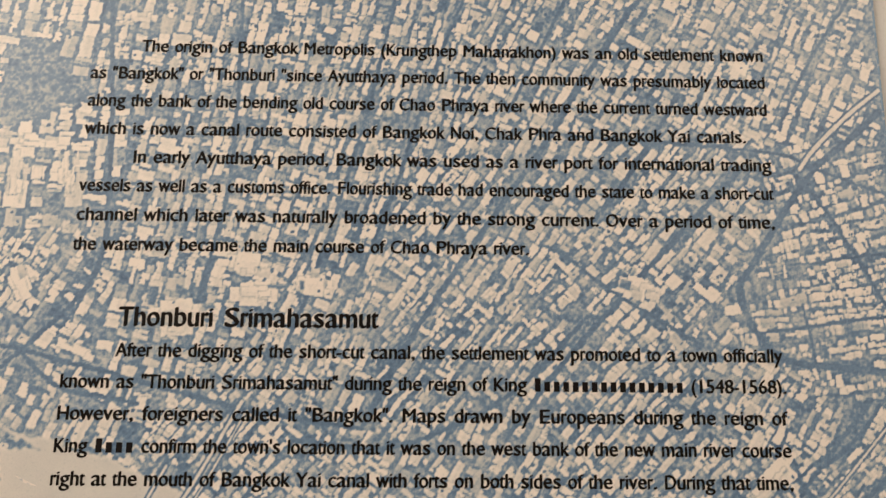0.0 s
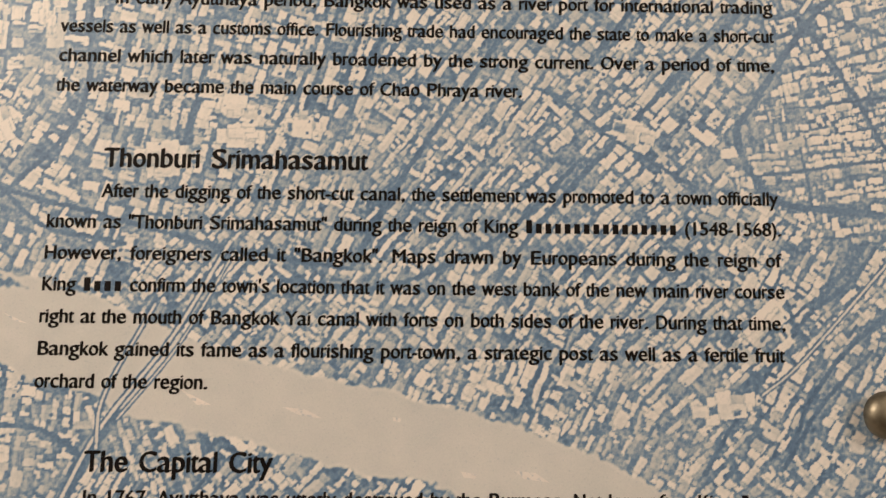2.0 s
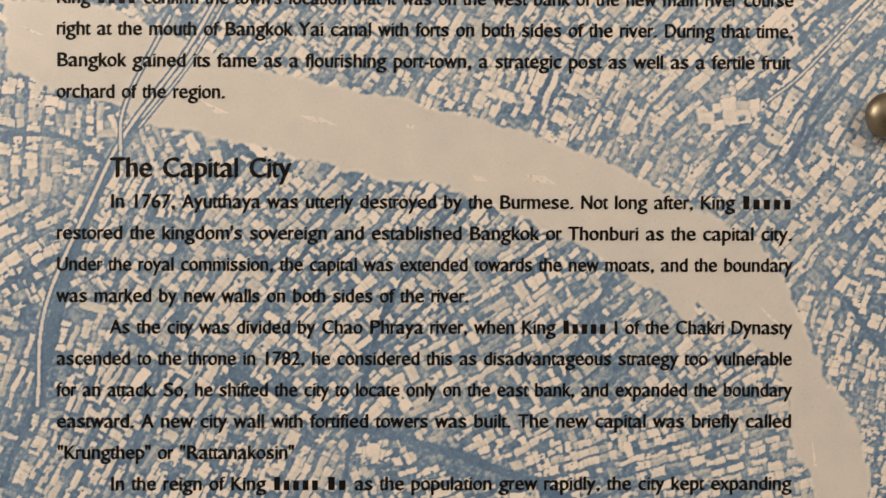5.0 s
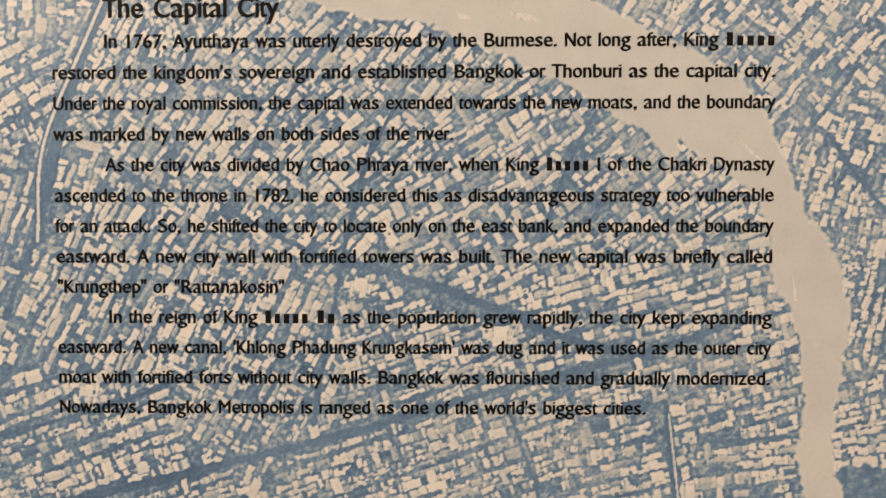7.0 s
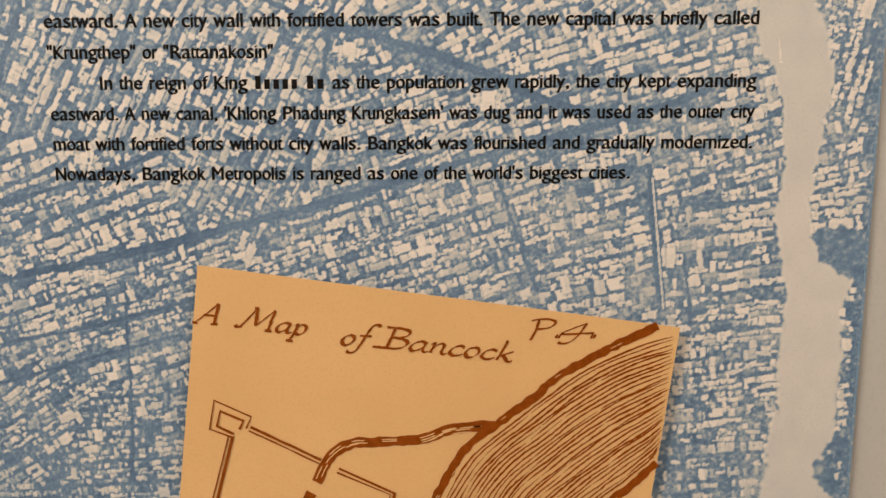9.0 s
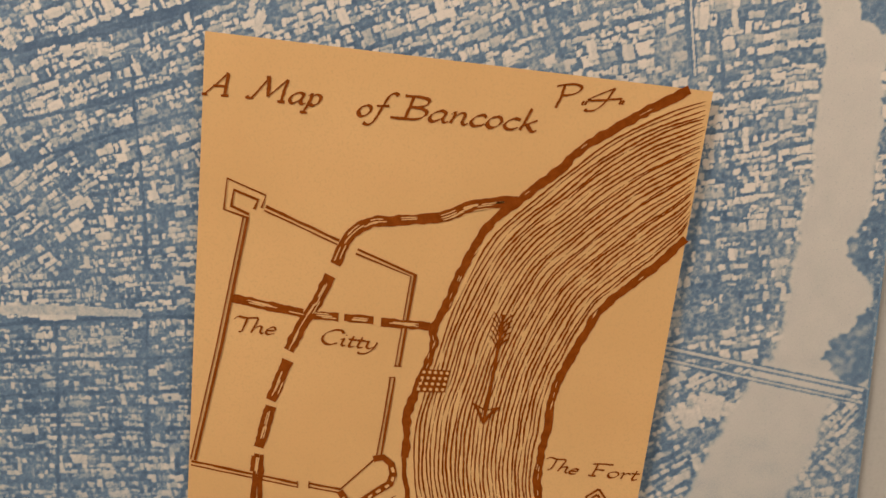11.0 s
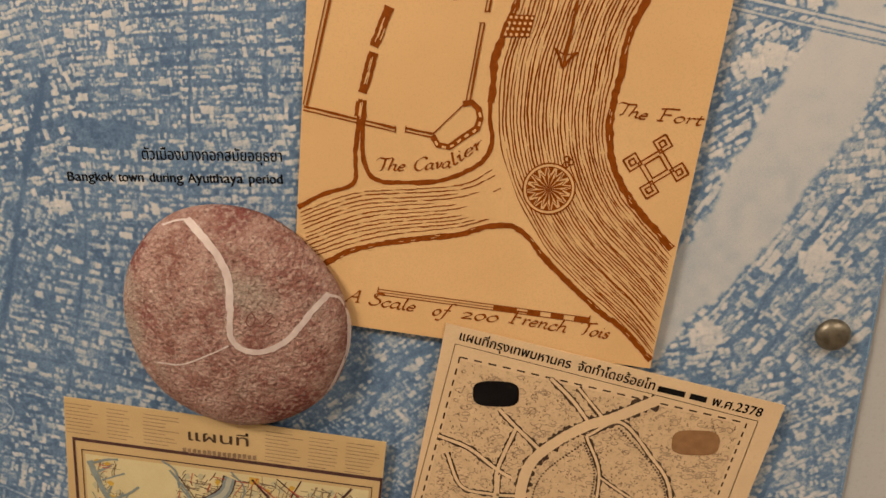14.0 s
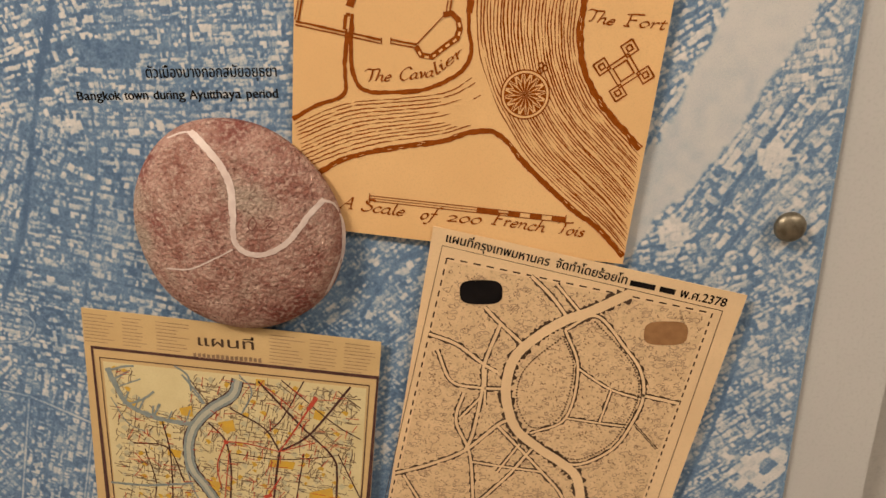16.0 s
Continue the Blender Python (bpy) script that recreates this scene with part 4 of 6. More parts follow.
letter("P", "1,-1.5 1.5,4 1.5,10|-.6,9.2 1,10 4.6,10 6.4,8.4 5.6,6 3.5,4.8 1.5,4.6", 7)
letter("T", "2,0 3,.6 3.3,5 3.2,10|-1.5,8 0,10 3,9.6 7,10.4", 6)
letter("C", "6.5,8.2 5.6,10 3.5,10 1,7.5 .3,4 1.5,1 3.5,0 6,1.5", 6.6)
letter("F", "1.8,0 1.8,10|0,9.3 2,10 7,10.3|1.8,5.2 5,5.4|.5,0 3,0", 6.6)
letter("S", "5.5,8.5 4.5,10 2,9.8 1.2,8 2.5,6 4.5,4.5 5,2.5 3.8,.4 1.5,0 0,1.5", 6)
letter("f", "5.8,9.8 4.8,10.8 3.2,9.5 2,2 1,-2.5 -.5,-3.6 -1.7,-2.8|.6,5 4.2,5.2", 4)
letter("a", "4,4.4 2.5,5 .8,3.5 .4,1.2 1.5,0 3,1.2 4,3|4,5 3.8,1 4.6,0 5.4,.8", 5.4)
letter("c", "3.8,4.2 2.6,5 1,3.8 .4,1.6 1.4,0 3,.2 4,1.2", 4.2)
letter("e", ".6,2.5 3.4,3 3.2,4.6 2.2,5 .9,3.8 .4,1.5 1.5,0 3.6,1", 4.3)
letter("h", ".6,0 1,5 1.2,10|.9,3 2.4,4.8 3.6,4.6 3.7,1 4.4,0 5.2,.8", 5.3)
letter("i", "0,4 1,5 .9,1 1.6,0 2.4,.8|1.2,7 1.4,7.7", 2.6)
letter("k", ".6,0 1,5 1.2,10|4,5 1,2.3|1.6,2.9 3.6,0 4.8,.6", 4.8)
letter("l", "1,10 .7,1 1.4,0 2.2,.8", 2.4)
letter("n", "0,4 .9,5 .8,0|.9,3 2.4,4.9 3.6,4.4 3.6,1 4.4,0 5.2,.8", 5.4)
letter("o", "2.3,5 .9,4 .4,1.8 1.5,0 3,.6 3.9,2.8 3.3,4.6 2.3,5", 4.6)
letter("p", "0,4 .9,5 .8,0 .4,-3.5|.9,3.5 2.4,5 3.8,4 3.7,1.5 2.4,0 .9,.8|-.6,-3.5 1.6,-3.5", 5)
letter("r", "0,4 .9,5 .8,0|.9,3 2.2,4.8 3.4,4.6", 3.7)
letter("s", "3,4.3 2,5 .8,4.2 1.2,3 2.4,2.2 2.8,1 1.8,0 .2,.6", 3.5)
letter("t", "1.3,7.5 1,1 1.8,0 2.8,.8|0,5 2.8,5.1", 3)
letter("v", "0,4.6 1,5 1.8,0|1.8,0 3.4,3 3.6,5", 4.2)
letter("y", "0,4.6 .9,5 1,1.5 2,.4 3.6,2|4,5 3.4,0 1.8,-3 -.6,-3.6 -1,-2.6", 4.8)
letter("2", "0,4 1.2,5 2.8,4.6 2.9,3 0,0|0,0 3.9,.3", 4.4)
letter("0", "2.3,5 .9,4 .4,1.8 1.5,0 3,.6 3.9,2.8 3.3,4.6 2.3,5", 4.6)
letter("4", "-1.4,-2.6 -.6,-3.4 1.6,-2.8 3.6,1 5,8|5,8 -1,2.2 8,2.6", 6.6)
letter(".", "1,-.3 1.3,1.7|1.8,-.3 2.1,1.7", 3.6)
letter("'", "0,8 .4,9", 1.4)


def pen_word(ink, word, ends, tall, slant=0.34):
    """A word in a slanted engraver's hand along the line between the two ends."""
    a, b = (np.array(e) for e in ends)
    total = sum(PEN[c][1] for c in word)
    u = (b - a) / np.hypot(*(b - a))
    w = np.array([-u[1], u[0]])
    sx, sz, x = np.hypot(*(b - a)) / total, tall / 10, 0.0
    for ch in word:
        for line in PEN[ch][0].split("|"):
            p = np.array([[float(n) for n in q.split(",")] for q in line.split()])
            q = a + np.outer((x + p[:, 0]) * sx + p[:, 1] * sz * slant, u) + np.outer(p[:, 1] * sz, w)
            ink.stroke(q, 0.00160 * tall / 0.0125 + 0.0003, 0.32, 0.0007, nib=0.5)
        x += PEN[ch][1]


for words, tall, name in (
    ([("A", [(-0.1219, 1.1924), (-0.1084, 1.1912)]), ("Map", [(-0.0955, 1.1897), (-0.0564, 1.1844)]), ("of", [(-0.0373, 1.1790), (-0.0211, 1.1778)]), ("Bancock", [(-0.0134, 1.1774), (0.0640, 1.1685)])], 0.0125, "map_title"),
    ([("P.4.", [(0.0734, 1.1832), (0.1155, 1.1831)])], 0.0108, "page_mark"),
    ([("The", [(-0.1167, 1.0530), (-0.0912, 1.0502)]), ("Citty", [(-0.0651, 1.0448), (-0.0306, 1.0400)])], 0.0095, "place_name"),
    ([("The", [(0.0711, 0.9607), (0.0921, 0.9562)]), ("Fort", [(0.0984, 0.9561), (0.1298, 0.9522)])], 0.0085, "place_name"),
    ([("The", [(-0.0993, 0.9213), (-0.0783, 0.9207)]), ("Cava", [(-0.0718, 0.9207), (-0.0443, 0.9232)]), ("lier", [(-0.0428, 0.9239), (-0.0202, 0.9388)])], 0.0090, "place_name"),
    ([("A", [(-0.1284, 0.8176), (-0.1178, 0.8164)]), ("Scale", [(-0.1110, 0.8153), (-0.0744, 0.8094)]), ("of", [(-0.0610, 0.8072), (-0.0485, 0.8056)]), ("200", [(-0.0380, 0.8049), (-0.0094, 0.8016)]), ("French", [(-0.0017, 0.8020), (0.0428, 0.7941)]), ("Tois", [(0.0522, 0.7935), (0.0749, 0.7897)])], 0.0105, "scale_text")):
    for word, ends in words:
        ink = Ink()
        pen_word(ink, word, ends, tall)
        ink.make(name, YA - 0.0001, M_BROWN, map_a)

# banks of the engraved river, from its head to where it leaves the sheet
BANK_L1 = [(0.1491, 1.1900), (0.1290, 1.1804), (0.0944, 1.1613), (0.0769, 1.1461), (0.0591, 1.1326), (0.0394, 1.1175), (0.0276, 1.1001), (0.0190, 1.0829), (0.0120, 1.0672), (0.0043, 1.0530), (0.0041, 1.0440), (0.0004, 1.0313), (-0.0081, 1.0110), (-0.0130, 0.9979), (-0.0142, 0.9807), (-0.0159, 0.9691), (-0.0158, 0.9564), (-0.0144, 0.9417), (-0.0204, 0.9287), (-0.0351, 0.9193), (-0.0534, 0.9133), (-0.0825, 0.9119), (-0.1005, 0.9144), (-0.1071, 0.9236), (-0.1085, 0.9425), (-0.1051, 0.9717)]
BANK_L2 = [(-0.1605, 0.8929), (-0.1418, 0.9026), (-0.1210, 0.9091), (-0.1149, 0.9160), (-0.1141, 0.9350), (-0.1098, 0.9609), (-0.1082, 0.9725)]
BANK_LOW = [(-0.1452, 0.8472), (-0.1196, 0.8596), (-0.0853, 0.8668), (-0.0404, 0.8723), (-0.0181, 0.8786), (0.0003, 0.8793), (0.0150, 0.8680), (0.0268, 0.8524), (0.0525, 0.8265), (0.0737, 0.8072), (0.0790, 0.8046), (0.0935, 0.7896), (0.1089, 0.7723)]
BANK_R = [(0.1515, 1.1059), (0.1332, 1.0884), (0.1045, 1.0643), (0.0941, 1.0473), (0.0842, 1.0286), (0.0762, 1.0102), (0.0724, 0.9838), (0.0689, 0.9665), (0.0676, 0.9502), (0.0703, 0.9298), (0.0799, 0.9070), (0.0950, 0.8875), (0.1173, 0.8627)]
banks = Ink()
for line, width in ((BANK_L1[:16], 0.0050), (BANK_L1[15:], 0.0033), (BANK_L2, 0.0033), (BANK_LOW, 0.0043), (BANK_R, 0.0050)):
    banks.stroke(line, width, 0.30, 0.0017)
banks.make("river_bank", YA, M_BROWN, map_a, "thick ragged brown river bank", each=True)

FLOW_L = [(0.1612, 1.1892)] + BANK_L1[1:18] + [(-0.0125, 0.9342), (-0.0047, 0.9076), (0.0095, 0.8800), (0.0268, 0.8524), (0.0525, 0.8265), (0.0737, 0.8072), (0.0791, 0.8026), (0.0946, 0.7866), (0.1091, 0.7682)]
FLOW_R = [(0.1520, 1.1103)] + BANK_R


def flow_lines(ink, left, right, count, width, lo=0.05, hi=0.95, gaps=0.3):
    """Engraved water lines that run between two banks, broken here and there."""
    n = 420

    def even(line):
        p = smooth_line(line, 0.002)
        s = np.r_[0, np.cumsum(np.hypot(*np.diff(p, axis=0).T))]
        return np.stack([np.interp(np.linspace(0, s[-1], n), s, p[:, k]) for k in (0, 1)], 1)

    def calm(p):
        k = np.hanning(53)
        q = np.pad(p, ((26, 26), (0, 0)), mode="reflect", reflect_type="odd")
        return np.stack([np.convolve(q[:, i], k / k.sum(), "valid") for i in (0, 1)], 1)

    a, b = calm(even(left)), calm(even(right))
    for k in range(count):
        t = lo + (hi - lo) * (k + 0.5) / count
        wave = np.cumsum(RNG.normal(size=(n, 2)), 0) * 0.000035
        p = a + (b - a) * (t + 0.0030 * np.sin(np.linspace(0, 75, n) + RNG.uniform(0, 6.28)))[:, None] + wave - wave.mean(0)
        i = int(RNG.integers(0, 3))
        while i < n - 8:
            j = min(n, i + int(RNG.integers(36, 190) * (1.0 - 0.55 * gaps)))
            at = (p[(i + j) // 2] - (-0.006, 0.896)) / (0.032, 0.018)
            if j - i > 3 and (at @ at > 1 or RNG.random() < 0.2):
                ink.stroke(p[i:j], width * RNG.uniform(0.75, 1.2), 0.45, curve=False, taper=True)
            i = j + (int(RNG.integers(1, 5)) if RNG.random() < gaps else 0)


water = Ink()
flow_lines(water, FLOW_L, FLOW_R, 30, 0.00098, gaps=0.24)
flow_lines(water, [(-0.1606, 0.8921), (-0.1344, 0.9026), (-0.1118, 0.9090), (-0.0826, 0.9100), (-0.0498, 0.9117), (-0.0316, 0.9147), (-0.0152, 0.9248)], [(-0.1546, 0.8490), (-0.1194, 0.8612), (-0.0852, 0.8692), (-0.0403, 0.8747), (-0.0180, 0.8810), (-0.0033, 0.8821), (0.0041, 0.8840)], 12, 0.0008, gaps=0.5)
water.make("water_hatching", YA + 0.00005, M_BROWN, map_a, "fine engraved brown water lines", kind="stuff")

canals, light = Ink(), Ink()
for line, width in (([(0.0542, 1.1293), (0.0427, 1.1288), (0.0262, 1.1264), (0.0095, 1.1206), (-0.0171, 1.1190), (-0.0322, 1.1178), (-0.0442, 1.1096), (-0.0531, 1.0935)], 0.0062), ([(-0.0561, 1.0866), (-0.0666, 1.0681), (-0.0741, 1.0575), (-0.0838, 1.0403)], 0.0068), ([(-0.1167, 1.0741), (-0.0975, 1.0692), (-0.0738, 1.0636)], 0.0058),
                    ([(-0.0683, 1.0625), (-0.0526, 1.0609)], 0.0050), ([(-0.0491, 1.0608), (-0.0317, 1.0585)], 0.0050), ([(-0.0272, 1.0577), (0.0022, 1.0545)], 0.0054), ([(-0.0846, 1.0340), (-0.0968, 1.0081)], 0.0068), ([(-0.0971, 1.0043), (-0.1065, 0.9768)], 0.0068),
                    ([(-0.1080, 0.9706), (-0.1102, 0.9600)], 0.0072)):
    canals.stroke(line, width, 0.18, 0.0016)
    p = smooth_line(line, 0.001)
    for _ in range(max(4, len(p) // 5)):
        i = int(RNG.integers(1, max(2, len(p) - 10)))
        light.stroke(p[i:i + 10] + RNG.normal(size=2) * 0.0009, 0.0007, 0.3, curve=False, taper=True)
canals.make("canal", YA - 0.00006, M_BROWN, map_a, "broad brown canal band", each=True)
for line in (BANK_L1[:16], BANK_LOW, BANK_R):
    p = smooth_line(line, 0.001)
    for _ in range(len(p) // 18):
        i = int(RNG.integers(1, len(p) - 5))
        light.stroke(p[i:i + 5] + RNG.normal(size=2) * 0.0009, 0.0005, 0.3, curve=False, taper=True)
p = smooth_line([(-0.0240, 0.9647), (-0.0228, 0.9579), (-0.0252, 0.9510), (-0.0343, 0.9453), (-0.0453, 0.9380), (-0.0534, 0.9397), (-0.0573, 0.9464)], 0.001)
for i in range(2, len(p) - 4, 6):
    light.stroke(p[i:i + 4], 0.0017, 0.2, curve=False)
light.make("canal_fleck", YA - 0.00030, M_SHEET, map_a, "ochre flecks inside the brown bands", kind="stuff")

walls = Ink()
for line in ([(-0.0921, 1.1274), (-0.0504, 1.1066)], [(-0.0399, 1.1010), (-0.0070, 1.0860), (-0.0181, 1.0297)], [(-0.0211, 1.0223), (-0.0266, 0.9942), (-0.0318, 0.9692)], [(-0.1500, 0.9666), (-0.0839, 0.9507)], [(-0.0767, 0.9507), (-0.0573, 0.9465)], [(-0.1035, 1.1229), (-0.1253, 1.0455), (-0.1487, 0.9686)]):
    walls.stroke(smooth_line(line, 0.003) if len(line) == 2 else line, 0.0016, 0.4, curve=False, shift=0.0012)
    walls.stroke(smooth_line(line, 0.003) if len(line) == 2 else line, 0.0009, 0.4, curve=False, shift=-0.0014)
for line, width in (([(-0.1035, 1.1222), (-0.1162, 1.1271), (-0.1127, 1.1450), (-0.0909, 1.1348), (-0.0941, 1.1275)], 0.0012), ([(-0.1017, 1.1239), (-0.1117, 1.1290), (-0.1093, 1.1383), (-0.0958, 1.1322), (-0.0985, 1.1269)], 0.0017), ([(-0.0351, 0.9683), (-0.0288, 0.9694), (-0.0240, 0.9647), (-0.0228, 0.9579), (-0.0252, 0.9510), (-0.0343, 0.9453), (-0.0453, 0.9380), (-0.0534, 0.9397), (-0.0573, 0.9464)], 0.0048), ([(-0.0573, 0.9472), (-0.0334, 0.9690)], 0.0009),
                    ([(-0.0838, 0.9535), (-0.0841, 0.9487)], 0.0007), ([(-0.0762, 0.9534), (-0.0768, 0.9483)], 0.0007), ([(-0.0157, 1.0296), (-0.0202, 1.0297)], 0.0007), ([(-0.0236, 1.0223), (-0.0197, 1.0223)], 0.0007)):
    walls.stroke(line, width, 0.2, curve=False)
walls.make("city_wall", YA - 0.0002, M_BROWN, map_a, "brown line of the city wall", each=True)

fort, f0, f1 = Ink(), *(np.array(p) for p in [(0.1013, 0.9232), (0.1191, 0.9212)])
arm = np.hypot(*(f1 - f0))
for k in range(4):
    a = math.radians(78 + 90 * k)
    u, w = np.array([math.cos(a), math.sin(a)]), np.array([-math.sin(a), math.cos(a)])
    for r in (0.38, 0.16):
        c = f0 + u * arm * 0.94
        fort.stroke([c + (u * i + w * j) * arm * r for i, j in ((1, 0), (0, 1), (-1, 0), (0, -1), (1, 0))], 0.0017, 0.15, curve=False)
fort.stroke([f0 + arm * 0.46 * np.array([math.cos(math.radians(78 + 90 * k)), math.sin(math.radians(78 + 90 * k))]) for k in range(5)], 0.0015, 0.15, curve=False)
fort.stroke([f0 + arm * 0.72 * np.array([math.cos(math.radians(78 + 90 * k)), math.sin(math.radians(78 + 90 * k))]) for k in range(5)], 0.0015, 0.15, curve=False)
fort.make("fort_wall", YA, M_BROWN, map_a, "brown outline of a four-cornered fort", each=True)

rose, c0, c1 = Ink(), *(np.array(p) for p in [(0.0267, 0.9074), (0.0454, 0.9072)])
rad = np.hypot(*(c1 - c0))
rose_back = Ink()
rose_back.patch([c0 + rad * np.array([math.cos(k * math.pi / 16), math.sin(k * math.pi / 16)]) for k in range(32)])
rose_back.make("compass_ground", YA - 0.00015, M_SHEET, map_a)
for r, width in ((1.0, 0.0011), (0.86, 0.0008)):
    rose.stroke([c0 + rad * r * np.array([math.cos(k * math.pi / 24), math.sin(k * math.pi / 24)]) for k in range(49)], width, 0.1, curve=False)
for k in range(16):
    a, r = k * math.pi / 8 + 0.1, 0.84 if k % 2 == 0 else 0.72
    for s, filled in ((1, True), (-1, False)):
        tri = [c0, c0 + rad * r * np.array([math.cos(a), math.sin(a)]), c0 + rad * 0.42 * np.array([math.cos(a + s * 0.30), math.sin(a + s * 0.30)])]
        if filled:
            rose.patch(tri)
        else:
            rose.stroke(tri[1:], 0.0006, 0.1, curve=False)
for k in range(16):
    a = k * math.pi / 8 + 0.1
    rose.patch([c0 + rad * r * np.array([math.cos(a + e), math.sin(a + e)]) for r, e in ((0.84, 0.07), (0.84, 0.32), (0.58, 0.20))])
for dx, dz in ((0.62, 0.95), (0.80, 1.05), (0.66, 1.16)):
    c = c0 + rad * np.array([dx, dz])
    rose.stroke([c + rad * 0.12 * np.array([math.cos(k * 1.05), math.sin(k * 1.05)]) for k in range(7)], 0.0011, 0.2)
rose.make("compass_rose", YA - 0.0003, M_BROWN, map_a, "round compass rose printed in brown")

arrow = Ink()
tail, tip = np.array((0.0461, 1.0615)), np.array((0.0335, 0.9915))
u = (tip - tail) / np.hypot(*(tip - tail))
w, size = np.array([-u[1], u[0]]), np.hypot(*(tip - tail))
arrow.stroke([tail, tail + u * size * 0.45 + w * 0.0006, tip], 0.0021, 0.3, 0.001)
for k in range(5):
    a = tail + u * size * (0.02 + 0.052 * k)
    for side in (-1, 1):
        arrow.stroke([a + u * size * 0.08, a + w * side * 0.0036, a + w * side * 0.0062 - u * 0.0022], 0.0011 if side > 0 else 0.0007, 0.3, 0.0008, taper=True)
for side in (-1, 1):
    arrow.stroke([tip, tip - u * 0.0080 + w * side * 0.0042, tip - u * 0.0125 + w * side * 0.0085], 0.0019, 0.3, 0.0008, taper=True)
    arrow.stroke([tip - u * 0.0125 + w * side * 0.0085, tip - u * 0.0090], 0.0010, 0.3, 0.0008)
arrow.make("current_arrow", YA - 0.0002, M_BROWN, map_a, "feathered brown arrow along the river")

raft, dots = Ink(), Ink()
q = [np.array(p) for p in [(-0.0032, 1.0277), (0.0142, 1.0264), (0.0105, 1.0123), (-0.0081, 1.0129)]]
raft.patch(q)
raft.make("raft_drawing", YA - 0.0002, M_BROWN, map_a, "chequered brown raft beside the bank")
for i in range(5):
    for j in range(4):
        s, t = (i + 0.5) / 5, (j + 0.5) / 4
        c = (q[0] * (1 - s) + q[1] * s) * (1 - t) + (q[3] * (1 - s) + q[2] * s) * t
        dots.patch([c + 0.0011 * np.array([math.cos(k), math.sin(k)]) for k in np.linspace(0, 6.28, 7)[:-1]])
dots.make("raft_chequer", YA - 0.0003, M_SHEET, map_a, kind="stuff")

bar = Ink()
a, b = (np.array(p) for p in [(-0.1024, 0.8257), (0.0604, 0.8048)])
u = (b - a) / np.hypot(*(b - a))
w, L = np.array([-u[1], u[0]]) * 0.0022, np.hypot(*(b - a))
for s in (-1, 1):
    bar.stroke([a + w * s, b + w * s], 0.0007, 0.2, curve=False)
for k in (0.0, 1.0):
    bar.stroke([a + u * L * k - w * 1.9, a + u * L * k + w * 1.9], 0.0009, curve=False)
bar.stroke([a, a + u * L * 0.55], 0.0005, 0.2, curve=False)
for s, e in ((0.55, 0.66), (0.71, 0.77), (0.82, 0.88), (0.93, 1.0)):
    bar.patch([a + u * L * s - w, a + u * L * e - w, a + u * L * e + w, a + u * L * s + w])
bar.make("scale_bar", YA - 0.0002, M_BROWN, map_a, "brown scale bar with solid divisions")

# ---- tan map with the walled city ----
M_SEPIA = mottled("sepia_print", (0.052, 0.030, 0.019), (0.085, 0.050, 0.031), 300, 1500, 0.55, 0.2, 0)
M_SEPIA_PALE = mottled("pale_sepia_print", (0.22, 0.14, 0.08), (0.30, 0.195, 0.115), 200, 1500, 0.55, 0.2, 0)
map_b = new("walled_city_map")
map_b.location, map_b.scale = (0.0, 0.0, 0.0112), (0.9888, 1.0, 0.9888)
tagged(map_b, "tan map sheet with a walled city plan, overlapping the ochre map", "map")
lifted_sheet(MAP_B, -0.0108, M_SHEET_TAN, map_b)
YB = -0.0111
for text, ends in (("แผนที่กรุงเทพมหานคร", [(-0.0396, 0.7872), (0.0471, 0.7645)]), ("จัดทำโดยร้อยโท", [(0.0528, 0.7634), (0.1126, 0.7475)]), ("พ.ศ.2378", [(0.1578, 0.7358), (0.1963, 0.7263)])):
    thai_line(text, *ends, 0.0112, YB, map_b, name="map_title")
bars = Ink()
for p in ([(0.1160, 0.7459), (0.1371, 0.7411)], [(0.1410, 0.7401), (0.1540, 0.7369)]):
    bars.stroke([np.array(q) + (0, 0.003) for q in p], 0.005, curve=False)
bars.make("map_title", YB, M_TEXT, map_b)


def lerp_quad(q, s, t):
    q = [np.array(p) for p in q]
    return (q[0] * (1 - s) + q[1] * s) * (1 - t) + (q[3] * (1 - s) + q[2] * s) * t


rule, dash = Ink(), Ink()
in_b = [np.array(p) for p in [(-0.0426, 0.7837), (0.1948, 0.7226), (0.1530, 0.5166), (-0.1119, 0.5083)]]
for a, b in ((0, 1), (1, 2), (0, 3)):
    rule.stroke([in_b[a], in_b[b]], 0.0005, 0.2, curve=False)
rule.make("border_rule", YB, M_SEPIA, map_b)
in_b2 = [np.array(p) for p in [(-0.0391, 0.7722), (0.1865, 0.7204), (0.1407, 0.5163), (-0.1060, 0.5099)]]
for a, b, n in ((0, 1, 20), (1, 2, 26), (0, 3, 26)):
    for k in range(n):
        p, q = (in_b2[a] * (1 - t) + in_b2[b] * t for t in (k / n, (k + 0.55) / n))
        dash.stroke([p, q], 0.0013, 0.1, curve=False)
dash.make("border_dash", YB, M_SEPIA, map_b, "", each=True)

LANES = []


def town_lane(line, width):
    LANES.append((line, width))


town_lane([(0.1159, 0.7385), (0.0849, 0.7225), (0.0598, 0.7121), (0.0338, 0.6936), (0.0177, 0.6747), (0.0109, 0.6477), (0.0124, 0.6242), (0.0208, 0.6002), (0.0417, 0.5798), (0.0633, 0.5636), (0.0776, 0.5470), (0.0830, 0.5144)], 0.0105)
town_lane([(0.0629, 0.7044), (0.0895, 0.7176), (0.1154, 0.6868), (0.1300, 0.6641), (0.1341, 0.6379), (0.1262, 0.6108), (0.1091, 0.5806), (0.0772, 0.5626), (0.0514, 0.5730), (0.0331, 0.5904)], 0.0030)
